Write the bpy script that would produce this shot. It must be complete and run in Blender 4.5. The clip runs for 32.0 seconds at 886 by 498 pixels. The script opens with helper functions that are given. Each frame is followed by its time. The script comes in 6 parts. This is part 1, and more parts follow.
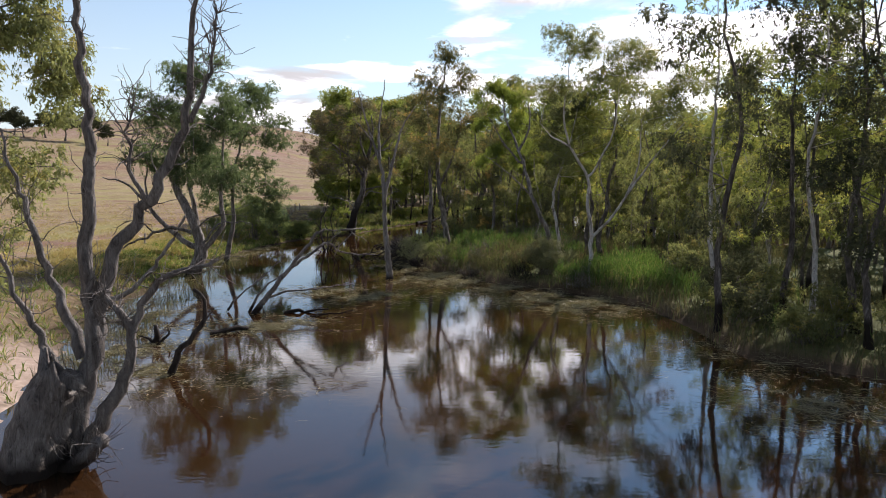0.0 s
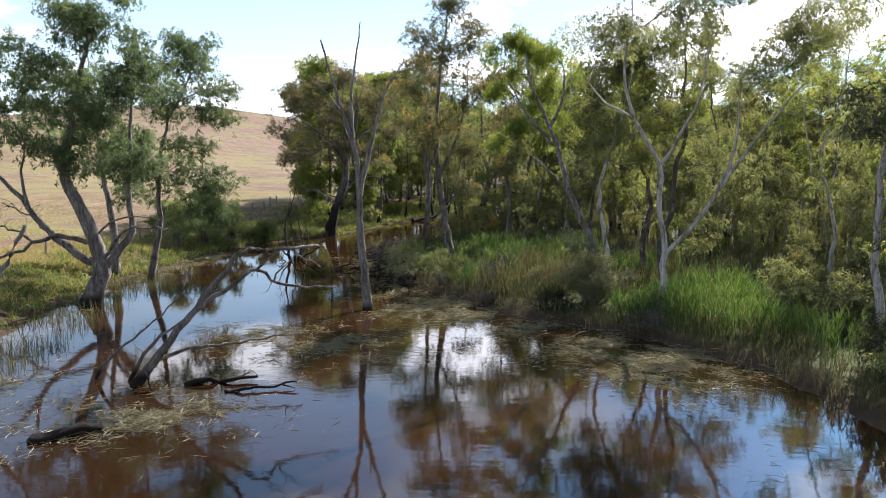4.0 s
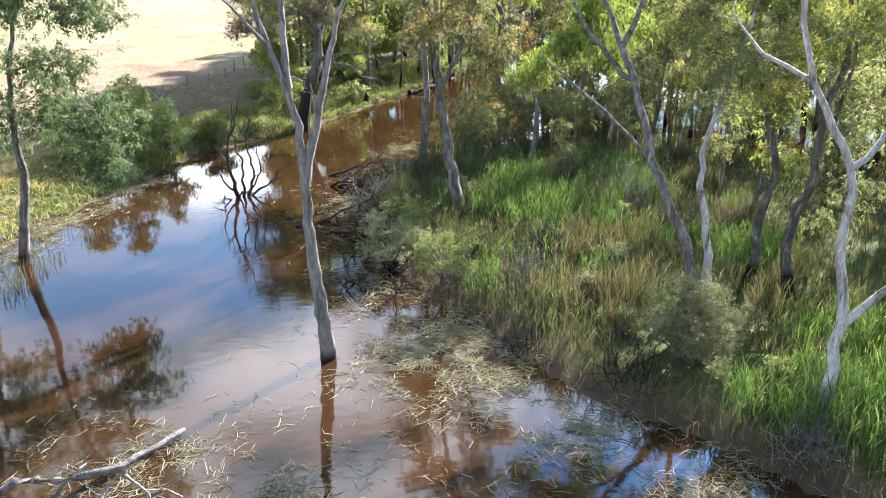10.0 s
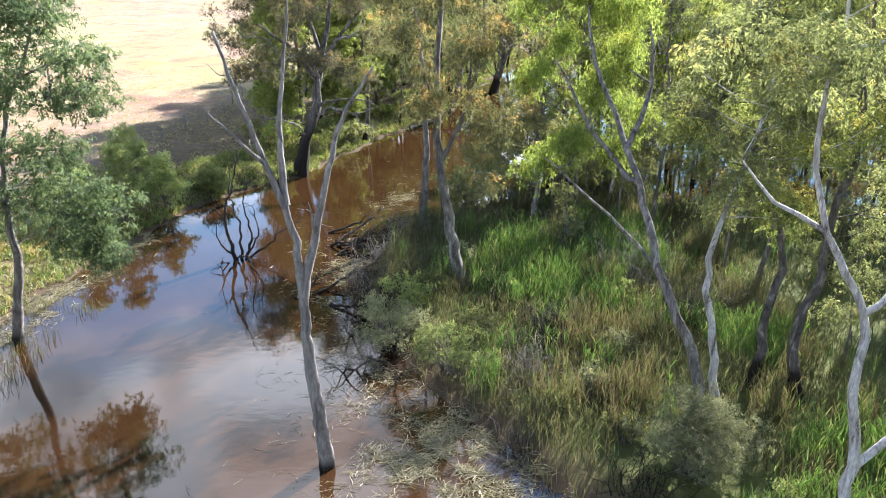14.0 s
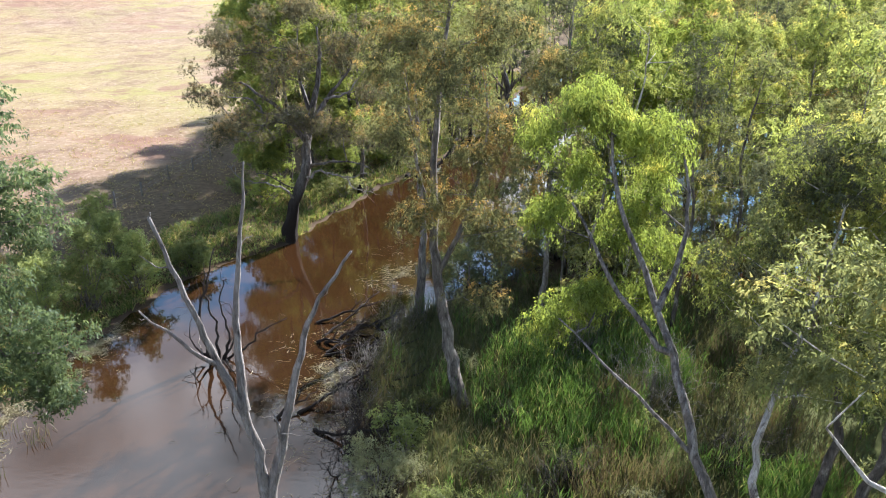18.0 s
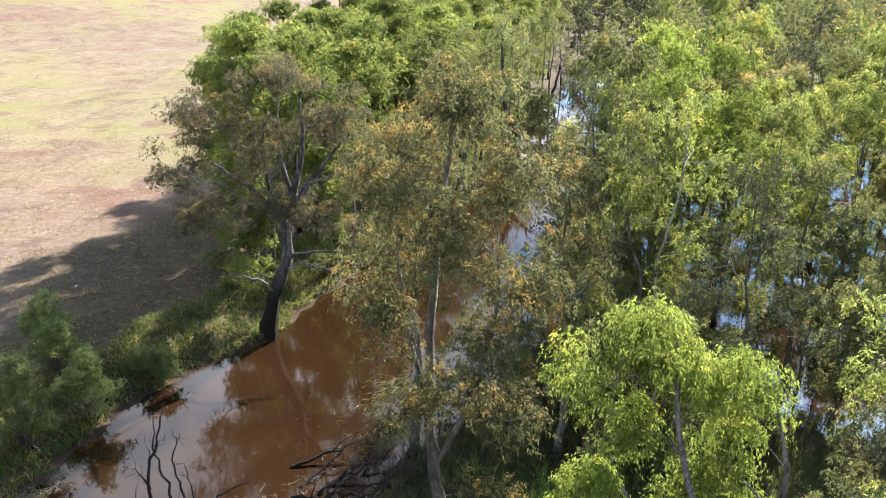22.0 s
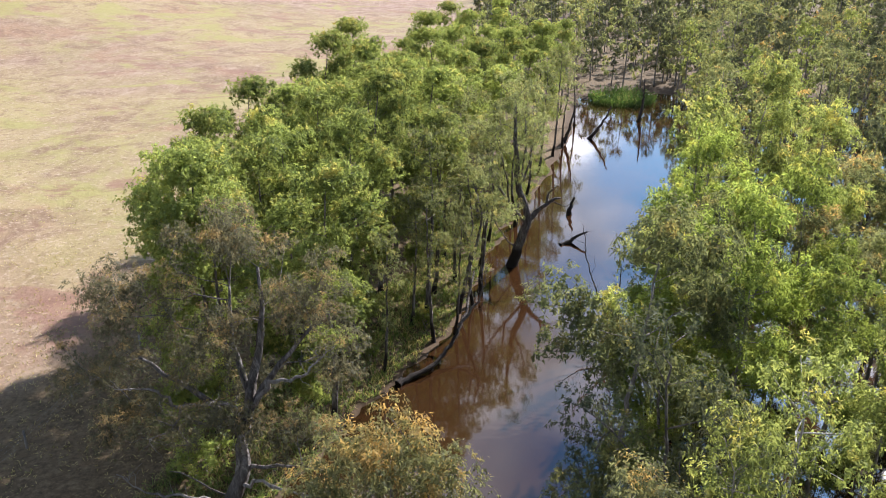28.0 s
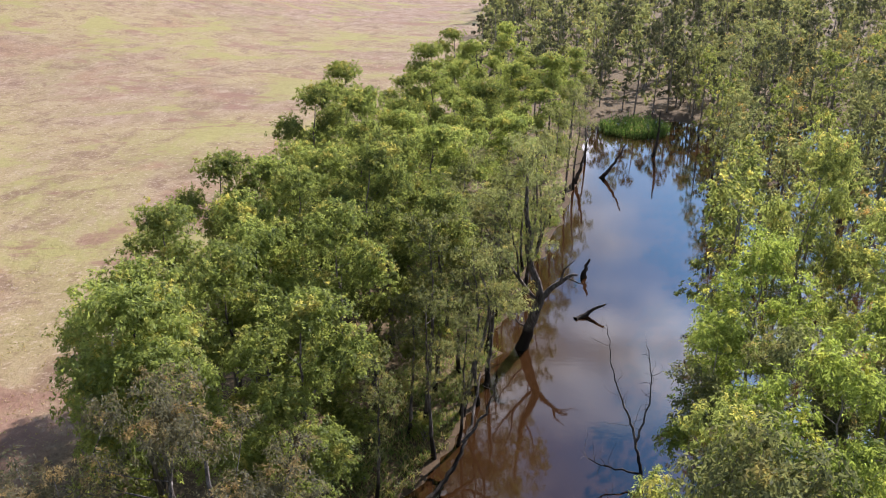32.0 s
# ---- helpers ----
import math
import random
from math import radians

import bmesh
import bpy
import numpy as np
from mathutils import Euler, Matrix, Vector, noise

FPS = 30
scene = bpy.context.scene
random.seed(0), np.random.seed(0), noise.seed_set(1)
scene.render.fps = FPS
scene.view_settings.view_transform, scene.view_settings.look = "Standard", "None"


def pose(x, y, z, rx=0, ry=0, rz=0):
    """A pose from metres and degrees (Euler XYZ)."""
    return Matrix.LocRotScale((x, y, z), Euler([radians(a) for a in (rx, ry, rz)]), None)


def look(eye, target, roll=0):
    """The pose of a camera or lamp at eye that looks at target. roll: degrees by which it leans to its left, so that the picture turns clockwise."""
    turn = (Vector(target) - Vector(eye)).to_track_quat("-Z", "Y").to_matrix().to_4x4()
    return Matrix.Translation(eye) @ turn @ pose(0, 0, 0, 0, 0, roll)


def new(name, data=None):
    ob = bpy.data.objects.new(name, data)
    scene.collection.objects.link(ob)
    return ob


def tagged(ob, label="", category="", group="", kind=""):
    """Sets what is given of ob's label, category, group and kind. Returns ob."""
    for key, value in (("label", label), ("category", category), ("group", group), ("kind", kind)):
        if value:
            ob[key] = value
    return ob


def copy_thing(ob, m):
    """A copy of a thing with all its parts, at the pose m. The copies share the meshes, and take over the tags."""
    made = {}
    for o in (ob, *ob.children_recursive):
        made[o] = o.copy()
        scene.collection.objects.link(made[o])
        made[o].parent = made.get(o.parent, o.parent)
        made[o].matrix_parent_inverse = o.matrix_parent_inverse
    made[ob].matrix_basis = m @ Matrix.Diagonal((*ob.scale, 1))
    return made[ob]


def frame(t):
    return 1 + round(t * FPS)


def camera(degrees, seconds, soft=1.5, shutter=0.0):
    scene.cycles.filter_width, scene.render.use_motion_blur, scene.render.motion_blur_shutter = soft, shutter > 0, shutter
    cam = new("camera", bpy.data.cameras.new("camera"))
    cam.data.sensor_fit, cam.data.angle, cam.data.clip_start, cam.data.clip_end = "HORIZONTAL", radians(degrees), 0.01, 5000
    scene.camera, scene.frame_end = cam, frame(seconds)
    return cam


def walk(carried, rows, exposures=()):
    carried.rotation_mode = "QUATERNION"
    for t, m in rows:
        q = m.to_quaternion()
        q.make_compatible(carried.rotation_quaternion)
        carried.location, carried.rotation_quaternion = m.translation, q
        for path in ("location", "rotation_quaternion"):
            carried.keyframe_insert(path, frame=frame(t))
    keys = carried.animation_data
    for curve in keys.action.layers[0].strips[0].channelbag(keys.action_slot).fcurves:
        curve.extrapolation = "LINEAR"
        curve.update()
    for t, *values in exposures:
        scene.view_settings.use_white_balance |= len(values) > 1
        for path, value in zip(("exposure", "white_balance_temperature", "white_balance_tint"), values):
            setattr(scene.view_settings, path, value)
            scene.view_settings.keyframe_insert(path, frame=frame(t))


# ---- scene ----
cam = camera(58.9, 32.0, 1.0)
METRES, EYE, TILT, LEAN, TURN = 80.0, 8.55, -6.0, 0.0, 0.0
ROWS = [
    (0.0, 0.0, 0.0, 0.0, 0.0, 0.0, -0.0),
    (0.5, 0.0004, 0.0269, 0.0022, 0.02, 0.02, -0.0),
    (1.0, 0.0004, 0.0539, 0.0043, 0.01, 0.01, -0.04),
    (1.5, 0.0007, 0.0808, 0.007, 0.02, -0.01, -0.06),
    (2.0, 0.0006, 0.1077, 0.0092, 0.02, 0.0, -0.06),
    (2.5, 0.0002, 0.1347, 0.0115, 0.01, 0.02, -0.08),
    (4.5, 0.0006, 0.2423, 0.0196, 0.12, -2.07, -0.05),
    (5.0, 0.0004, 0.2674, 0.0251, 0.13, -4.28, -0.05),
    (5.5, 0.0007, 0.2926, 0.0332, 0.2, -7.67, 0.02),
    (6.0, 0.0007, 0.3178, 0.0414, 0.22, -11.21, 0.05),
    (6.5, 0.0006, 0.3433, 0.0492, 0.24, -14.01, 0.12),
    (7.0, 0.0009, 0.3683, 0.057, 0.3, -14.6, 0.16),
    (7.5, 0.0009, 0.3928, 0.0652, 0.32, -14.69, 0.23),
    (8.0, 0.0005, 0.4142, 0.0733, 0.32, -14.78, 0.31),
    (8.5, 0.0005, 0.4247, 0.0793, 0.35, -14.76, 0.33),
    (9.0, 0.0007, 0.4265, 0.0842, 0.38, -14.74, 0.37),
    (9.5, 0.0008, 0.4252, 0.0889, 0.41, -14.71, 0.38),
    (10.0, 0.0009, 0.4232, 0.0936, 0.4, -14.71, 0.38),
    (10.5, 0.0008, 0.4221, 0.0981, 0.41, -14.67, 0.36),
    (11.0, 0.0007, 0.4217, 0.1027, 0.4, -14.67, 0.35),
    (11.5, 0.0004, 0.4221, 0.1074, 0.4, -14.68, 0.32),
    (12.0, 0.0003, 0.4235, 0.1123, 0.4, -14.68, 0.33),
    (12.5, 0.0006, 0.4262, 0.1175, 0.43, -14.72, 0.35),
    (13.0, 0.0003, 0.43, 0.1225, 0.38, -14.72, 0.33),
    (13.5, 0.0005, 0.4349, 0.128, 0.38, -14.78, 0.37),
    (14.0, 0.0003, 0.4402, 0.1334, 0.34, -14.76, 0.36),
    (14.5, 0.0006, 0.4465, 0.1387, 0.37, -14.74, 0.38),
    (16.5, 0.0016, 0.477, 0.1624, 0.4, -14.84, 0.37),
    (17.0, 0.0017, 0.486, 0.1684, 0.41, -14.85, 0.37),
    (17.5, 0.0015, 0.4955, 0.1746, 0.4, -14.87, 0.32),
    (18.0, 0.0021, 0.5058, 0.1812, 0.44, -14.9, 0.36),
    (18.5, 0.0023, 0.5169, 0.1871, 0.45, -14.84, 0.28),
    (19.0, 0.0025, 0.528, 0.1928, 0.47, -14.79, 0.22),
    (19.5, 0.0025, 0.5397, 0.1995, 0.48, -14.8, 0.18),
    (20.0, 0.0026, 0.5519, 0.2059, 0.51, -14.78, 0.15),
    (20.5, 0.0024, 0.5644, 0.2127, 0.52, -14.8, 0.09),
    (21.0, 0.0025, 0.5771, 0.2194, 0.56, -14.77, 0.09),
    (21.5, 0.0023, 0.5897, 0.2265, 0.54, -14.79, 0.1),
    (22.0, 0.0023, 0.6024, 0.2334, 0.57, -14.92, 0.1),
    (22.5, 0.002, 0.6154, 0.2407, 0.57, -15.51, 0.05),
    (23.0, 0.0015, 0.6287, 0.2477, 0.57, -15.61, 0.03),
    (23.5, 0.0009, 0.6423, 0.2548, 0.56, -15.6, 0.0),
    (24.0, 0.0003, 0.6557, 0.2624, 0.54, -15.62, -0.01),
    (24.5, -0.0004, 0.6688, 0.2696, 0.54, -15.66, -0.02),
    (25.0, -0.0011, 0.682, 0.2772, 0.53, -15.71, -0.04),
    (25.5, -0.0015, 0.6956, 0.2846, 0.55, -15.77, -0.03),
    (27.5, 0.0003, 0.7527, 0.3126, 0.76, -15.73, -0.05),
    (28.0, -0.0002, 0.7671, 0.3195, 0.76, -15.74, -0.06),
    (28.5, -0.0004, 0.7813, 0.3263, 0.78, -15.73, -0.06),
    (29.0, -0.0005, 0.7955, 0.3331, 0.8, -15.75, -0.06),
    (29.5, -0.001, 0.81, 0.3396, 0.81, -15.74, -0.08),
    (30.0, -0.0013, 0.8243, 0.3465, 0.83, -15.77, -0.1),
    (30.5, -0.0015, 0.8388, 0.353, 0.85, -15.78, -0.09),
    (31.0, -0.0017, 0.8534, 0.3593, 0.87, -15.78, -0.1),
    (31.5, -0.0019, 0.8679, 0.3655, 0.87, -15.78, -0.12),
    (32.0, -0.0021, 0.882, 0.3714, 0.89, -15.75, -0.1),
]
NOD = ((0, -0.3), (4, -0.2), (9, 0.0), (16, 0.1), (32, 0.15))


def nod(t):
    return float(np.interp(t, [a for a, _ in NOD], [b for _, b in NOD]))


EXPOSURES = ((0.0, 0.42, 6700.0, 16.0), (2.5, 0.54, 6650.0, 16.0), (5.0, 1.38, 6150.0, 12.0), (7.0, 2.16, 6050.0, 11.0), (9.0, 2.25, 6050.0, 11.0), (13.5, 2.16, 6050.0, 11.0), (17.0, 1.74, 6150.0, 12.0), (20.0, 1.62, 6150.0, 12.0), (25.0, 1.42, 6200.0, 13.0), (28.0, 1.26, 6300.0, 15.0), (32.0, 0.98, 6400.0, 17.0))
walk(cam, [(t, pose(0, 0, EYE, TILT, LEAN, TURN) @ pose(METRES * x, METRES * y, METRES * z, 90 + pitch + nod(t), roll, yaw)) for t, x, y, z, yaw, pitch, roll in ROWS], EXPOSURES)

# ---- sky and sun ----
SUN_AZ, SUN_EL = 35.0, 32.0
SKY, GLOW, CLOUD, BLUE = 0.038, 9.5, 7.5, (0.95, 1.58, 1.95)
world = bpy.data.worlds.new("sky")
scene.world = world
world.use_nodes = True
wn, wl = world.node_tree.nodes, world.node_tree.links
wn.clear()
sky = wn.new("ShaderNodeTexSky")
sky.sky_type, sky.sun_disc = "NISHITA", False
sky.sun_elevation, sky.sun_rotation = radians(SUN_EL), radians(SUN_AZ)
sky.air_density, sky.dust_density, sky.ozone_density = 1.0, 0.15, 2.5
tc = wn.new("ShaderNodeTexCoord")
sep = wn.new("ShaderNodeSeparateXYZ")
wl.new(tc.outputs["Generated"], sep.inputs[0])


def wmath(op, a, b):
    n = wn.new("ShaderNodeMath")
    n.operation = op
    for k, v in enumerate((a, b)):
        if isinstance(v, (int, float)):
            n.inputs[k].default_value = v
        else:
            wl.new(v, n.inputs[k])
    return n.outputs[0]


lift = wmath("ADD", wmath("MAXIMUM", sep.outputs[2], 0.0), 0.12)
cxy = wn.new("ShaderNodeCombineXYZ")
wl.new(wmath("ADD", wmath("DIVIDE", sep.outputs[0], lift), 16.904), cxy.inputs[0])
wl.new(wmath("ADD", wmath("DIVIDE", sep.outputs[1], lift), -55.344), cxy.inputs[1])
cn = wn.new("ShaderNodeTexNoise")
cn.inputs["Scale"].default_value, cn.inputs["Detail"].default_value, cn.inputs["Roughness"].default_value = 0.8, 7.0, 0.52
wl.new(cxy.outputs[0], cn.inputs["Vector"])
cr = wn.new("ShaderNodeValToRGB")
cr.color_ramp.elements[0].position, cr.color_ramp.elements[1].position = 0.485, 0.57
cr.color_ramp.elements[0].color, cr.color_ramp.elements[1].color = (0, 0, 0, 1), (1, 1, 1, 1)
wl.new(cn.outputs[0], cr.inputs[0])
# grey bases and bright heads within the cloud
cb = wn.new("ShaderNodeTexNoise")
cb.inputs["Scale"].default_value, cb.inputs["Detail"].default_value, cb.inputs["Roughness"].default_value, cb.inputs["Distortion"].default_value = 1.7, 6.0, 0.55, 0.4
wl.new(cxy.outputs[0], cb.inputs["Vector"])
body = wn.new("ShaderNodeMapRange")
body.interpolation_type = "SMOOTHSTEP"
for key, value in (("From Min", 0.4), ("From Max", 0.6), ("To Min", 0.38), ("To Max", 1.15)):
    body.inputs[key].default_value = value
wl.new(cb.outputs[0], body.inputs["Value"])
# haze and cloud shine brighter towards the sun
az, el = radians(SUN_AZ), radians(SUN_EL)
toward = Vector((math.sin(az) * math.cos(el), math.cos(az) * math.cos(el), math.sin(el)))
near = wn.new("ShaderNodeVectorMath")
near.operation = "DOT_PRODUCT"
wl.new(tc.outputs["Generated"], near.inputs[0])
near.inputs[1].default_value = toward
haze = wmath("POWER", wmath("SUBTRACT", 1.0, wmath("MAXIMUM", sep.outputs[2], 0.0)), 2.0)
glow = wmath("MULTIPLY", wmath("POWER", wmath("MAXIMUM", near.outputs["Value"], 0.0), 1.6), haze)

aureole = wmath("POWER", wmath("MAXIMUM", near.outputs["Value"], 0.0), 34.0)


def wscale(color, factor):
    n = wn.new("ShaderNodeVectorMath")
    n.operation = "SCALE"
    if isinstance(color, tuple):
        n.inputs[0].default_value = color
    else:
        wl.new(color, n.inputs[0])
    wl.new(factor, n.inputs["Scale"])
    return n.outputs[0]


tint = wn.new("ShaderNodeVectorMath")
tint.operation = "MULTIPLY"
wl.new(sky.outputs[0], tint.inputs[0])
tint.inputs[1].default_value = BLUE
clear = wscale(tint.outputs[0], wmath("ADD", wmath("ADD", wmath("MULTIPLY", glow, 1.5), 1.0), wmath("MULTIPLY", aureole, 5.0)))
cloud = wscale((CLOUD, CLOUD * 1.02, CLOUD * 1.08), wmath("MULTIPLY", body.outputs[0], wmath("ADD", wmath("ADD", wmath("MULTIPLY", glow, GLOW), 1.25), wmath("MULTIPLY", aureole, 8.0))))
pale = wn.new("ShaderNodeMix")
pale.data_type = "RGBA"
wl.new(wmath("MULTIPLY", wmath("POWER", wmath("SUBTRACT", 1.0, wmath("MAXIMUM", sep.outputs[2], 0.0)), 3.6), 0.9), pale.inputs[0])
wl.new(clear, pale.inputs[6])
pale.inputs[7].default_value = (17.5, 19.6, 20.6, 1.0)
lit = wn.new("ShaderNodeMix")
lit.data_type = "RGBA"
wl.new(cr.outputs[0], lit.inputs[0])
wl.new(pale.outputs[2], lit.inputs[6])
wl.new(cloud, lit.inputs[7])
bg = wn.new("ShaderNodeBackground")
bg.inputs["Strength"].default_value = SKY
wl.new(lit.outputs[2], bg.inputs[0])
wo = wn.new("ShaderNodeOutputWorld")
wl.new(bg.outputs[0], wo.inputs[0])

sun = new("sun", bpy.data.lights.new("sun", "SUN"))
sun.data.energy, sun.data.angle, sun.data.color = 5.0, radians(0.6), (1.0, 0.955, 0.93)
sun.matrix_world = look(toward * 100, (0, 0, 0))

# ---- materials ----


class Mat:
    """A small node builder."""

    def __init__(self, name):
        self.m = bpy.data.materials.new(name)
        self.m.use_nodes = True
        self.n, self.l = self.m.node_tree.nodes, self.m.node_tree.links
        self.n.clear()
        self.out = self.n.new("ShaderNodeOutputMaterial")
        self.pos = self.n.new("ShaderNodeNewGeometry").outputs["Position"]

    def put(self, socket, v):
        if hasattr(v, "is_linked"):
            self.l.new(v, socket)
        else:
            socket.default_value = v

    def scaled(self, v, s):
        n = self.n.new("ShaderNodeVectorMath")
        n.operation = "MULTIPLY"
        self.put(n.inputs[0], v)
        n.inputs[1].default_value = s
        return n.outputs[0]

    def noise(self, scale, detail=4.0, rough=0.55, vec=None, warp=0.0):
        n = self.n.new("ShaderNodeTexNoise")
        n.inputs["Scale"].default_value, n.inputs["Detail"].default_value, n.inputs["Roughness"].default_value = scale, detail, rough
        n.inputs["Distortion"].default_value = warp
        self.l.new(self.pos if vec is None else vec, n.inputs["Vector"])
        return n.outputs[0]

    def ramp(self, v, *stops):
        n = self.n.new("ShaderNodeValToRGB")
        e = n.color_ramp.elements
        while len(e) < len(stops):
            e.new(0.5)
        for k, (p, c) in enumerate(stops):
            e[k].position, e[k].color = p, (*c, 1) if isinstance(c, tuple) else (c, c, c, 1)
        self.l.new(v, n.inputs[0])
        return n.outputs[0]

    def mix(self, f, a, b, kind="MIX"):
        n = self.n.new("ShaderNodeMix")
        n.data_type, n.blend_type = "RGBA", kind
        self.put(n.inputs[0], f)
        self.put(n.inputs[6], (*a, 1) if isinstance(a, tuple) else a)
        self.put(n.inputs[7], (*b, 1) if isinstance(b, tuple) else b)
        return n.outputs[2]

    def math(self, op, a, b=0.0, clamp=False):
        n = self.n.new("ShaderNodeMath")
        n.operation, n.use_clamp = op, clamp
        self.put(n.inputs[0], a)
        self.put(n.inputs[1], b)
        return n.outputs[0]

    def bump(self, h, strength=0.3, dist=0.05):
        n = self.n.new("ShaderNodeBump")
        n.inputs["Strength"].default_value, n.inputs["Distance"].default_value = strength, dist
        self.l.new(h, n.inputs["Height"])
        return n.outputs[0]

    def attr(self, name):
        n = self.n.new("ShaderNodeAttribute")
        n.attribute_name = name
        return n.outputs["Fac"]

    def island(self):
        return self.n.new("ShaderNodeNewGeometry").outputs["Random Per Island"]

    def each(self):
        return self.n.new("ShaderNodeObjectInfo").outputs["Random"]

    def end(self, color, rough=0.8, normal=None, spec=0.3, **kw):
        p = self.n.new("ShaderNodeBsdfPrincipled")
        self.put(p.inputs["Base Color"], (*color, 1) if isinstance(color, tuple) else color)
        self.put(p.inputs["Roughness"], rough)
        p.inputs["Specular IOR Level"].default_value = spec
        for k, v in kw.items():
            self.put(p.inputs[k.replace("_", " ")], v)
        if normal is not None:
            self.l.new(normal, p.inputs["Normal"])
        self.l.new(p.outputs[0], self.out.inputs[0])
        return self.m

    def leafy(self, color, thin, share=0.5, gloss=0.01):
        """Diffuse, light let through, and a little waxy gloss."""
        d, t, g = (self.n.new("ShaderNodeBsdf" + k) for k in ("Diffuse", "Translucent", "Glossy"))
        self.put(d.inputs[0], color)
        self.put(t.inputs[0], thin)
        g.inputs["Roughness"].default_value = 0.5
        a, b = self.n.new("ShaderNodeMixShader"), self.n.new("ShaderNodeMixShader")
        a.inputs[0].default_value, b.inputs[0].default_value = share, gloss
        self.l.new(d.outputs[0], a.inputs[1])
        self.l.new(t.outputs[0], a.inputs[2])
        self.l.new(a.outputs[0], b.inputs[1])
        self.l.new(g.outputs[0], b.inputs[2])
        self.l.new(b.outputs[0], self.out.inputs[0])
        return self.m


def leaf_mat(name, dark, light, tip, tip_share=0.1, thin_gain=1.5, spread=0.5, share=0.5):
    m = Mat(name)
    r = m.island()
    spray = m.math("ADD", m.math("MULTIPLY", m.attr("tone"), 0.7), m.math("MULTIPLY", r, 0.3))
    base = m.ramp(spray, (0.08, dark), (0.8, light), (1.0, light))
    patch = m.noise(0.45, 3.0)
    base = m.mix(m.ramp(patch, (0.38, 0.0), (0.68, 0.6)), base, light)
    tips = m.math("MULTIPLY", m.ramp(m.noise(0.8, 2.0), (0.62 - tip_share, 0.0), (0.74 - tip_share, 1.0)), m.ramp(m.attr("fresh"), (0.15, 0.1), (0.6, 1.0)))
    base = m.mix(tips, base, tip)
    tone = m.math("ADD", m.math("MULTIPLY", m.each(), spread), 1.0 - spread / 2)
    tones = m.n.new("ShaderNodeCombineColor")
    for k in range(3):
        m.l.new(tone, tones.inputs[k])
    base = m.mix(1.0, base, tones.outputs[0], "MULTIPLY")
    base = m.mix(1.0, base, (1.7, 1.7, 2.0), "MULTIPLY")
    thin = m.mix(1.0, base, (thin_gain * 1.14, thin_gain * 1.08, thin_gain * 0.78), "MULTIPLY")
    return m.leafy(base, thin, share)


LEAF = {
    "green": leaf_mat("leaf_green", (0.038, 0.06, 0.03), (0.112, 0.148, 0.064), (0.13, 0.14, 0.055), 0.03, 1.4),
    "deep": leaf_mat("leaf_deep", (0.038, 0.054, 0.017), (0.135, 0.16, 0.04), (0.2, 0.185, 0.048), 0.08, 1.7),
    "lime": leaf_mat("leaf_lime", (0.038, 0.052, 0.018), (0.135, 0.154, 0.04), (0.22, 0.2, 0.05), 0.1, 1.7),
    "olive": leaf_mat("leaf_olive", (0.046, 0.057, 0.025), (0.122, 0.132, 0.05), (0.18, 0.155, 0.05), 0.08, 1.5),
    "dull": leaf_mat("leaf_dull", (0.026, 0.031, 0.017), (0.064, 0.07, 0.034), (0.11, 0.1, 0.045), 0.05, 1.1, 0.5, 0.34),
    "brown": leaf_mat("leaf_brown", (0.042, 0.048, 0.023), (0.116, 0.12, 0.05), (0.27, 0.185, 0.06), 0.13, 1.5),
    "faded": leaf_mat("leaf_faded", (0.036, 0.037, 0.023), (0.094, 0.09, 0.05), (0.2, 0.145, 0.06), 0.12, 1.3),
    "bright": leaf_mat("leaf_bright", (0.042, 0.059, 0.015), (0.124, 0.154, 0.031), (0.172, 0.172, 0.036), 0.08, 1.7),
    "grey": leaf_mat("leaf_grey", (0.07, 0.076, 0.042), (0.155, 0.162, 0.084), (0.21, 0.21, 0.1), 0.08, 1.2),
    "young": leaf_mat("leaf_young", (0.07, 0.092, 0.036), (0.165, 0.19, 0.066), (0.2, 0.2, 0.07), 0.05, 1.4),
    "shrub": leaf_mat("leaf_shrub", (0.068, 0.086, 0.03), (0.14, 0.165, 0.056), (0.17, 0.185, 0.06), 0.06, 1.4),
}


def bark_mat(name, pale, mid, dark, streak=0.5, wet=0.6, fade=3.0):
    m = Mat(name)
    v = m.scaled(m.pos, (1, 1, 0.3))
    n1, n2, n3 = m.noise(3.2, 6.0, 0.65, v, 1.2), m.noise(14.0, 5.0, 0.7, v, 0.5), m.noise(26.0, 3.0, 0.6, m.scaled(m.pos, (1, 1, 0.08)))
    c = m.ramp(n1, (0.36, dark), (0.4 + 0.12 * streak, mid), (0.47 + 0.16 * streak, pale), (0.8, pale))
    c = m.mix(m.ramp(n2, (0.42, 0.0), (0.6, 0.75)), c, mid)
    c = m.mix(m.ramp(n3, (0.56, 0.0), (0.7, 0.7)), c, dark)
    z = m.n.new("ShaderNodeSeparateXYZ")
    m.l.new(m.pos, z.inputs[0])
    stain = m.math("SUBTRACT", m.math("ADD", wet, m.math("MULTIPLY", n1, 1.5 / fade)), z.outputs[2])
    c = m.mix(m.math("MULTIPLY", stain, fade, True), c, (0.03, 0.024, 0.02))
    relief = m.math("ADD", m.math("ADD", n1, n2), m.math("MULTIPLY", n3, 0.8))
    return m.end(c, 0.9, m.bump(relief, 1.0, 0.06), 0.15)


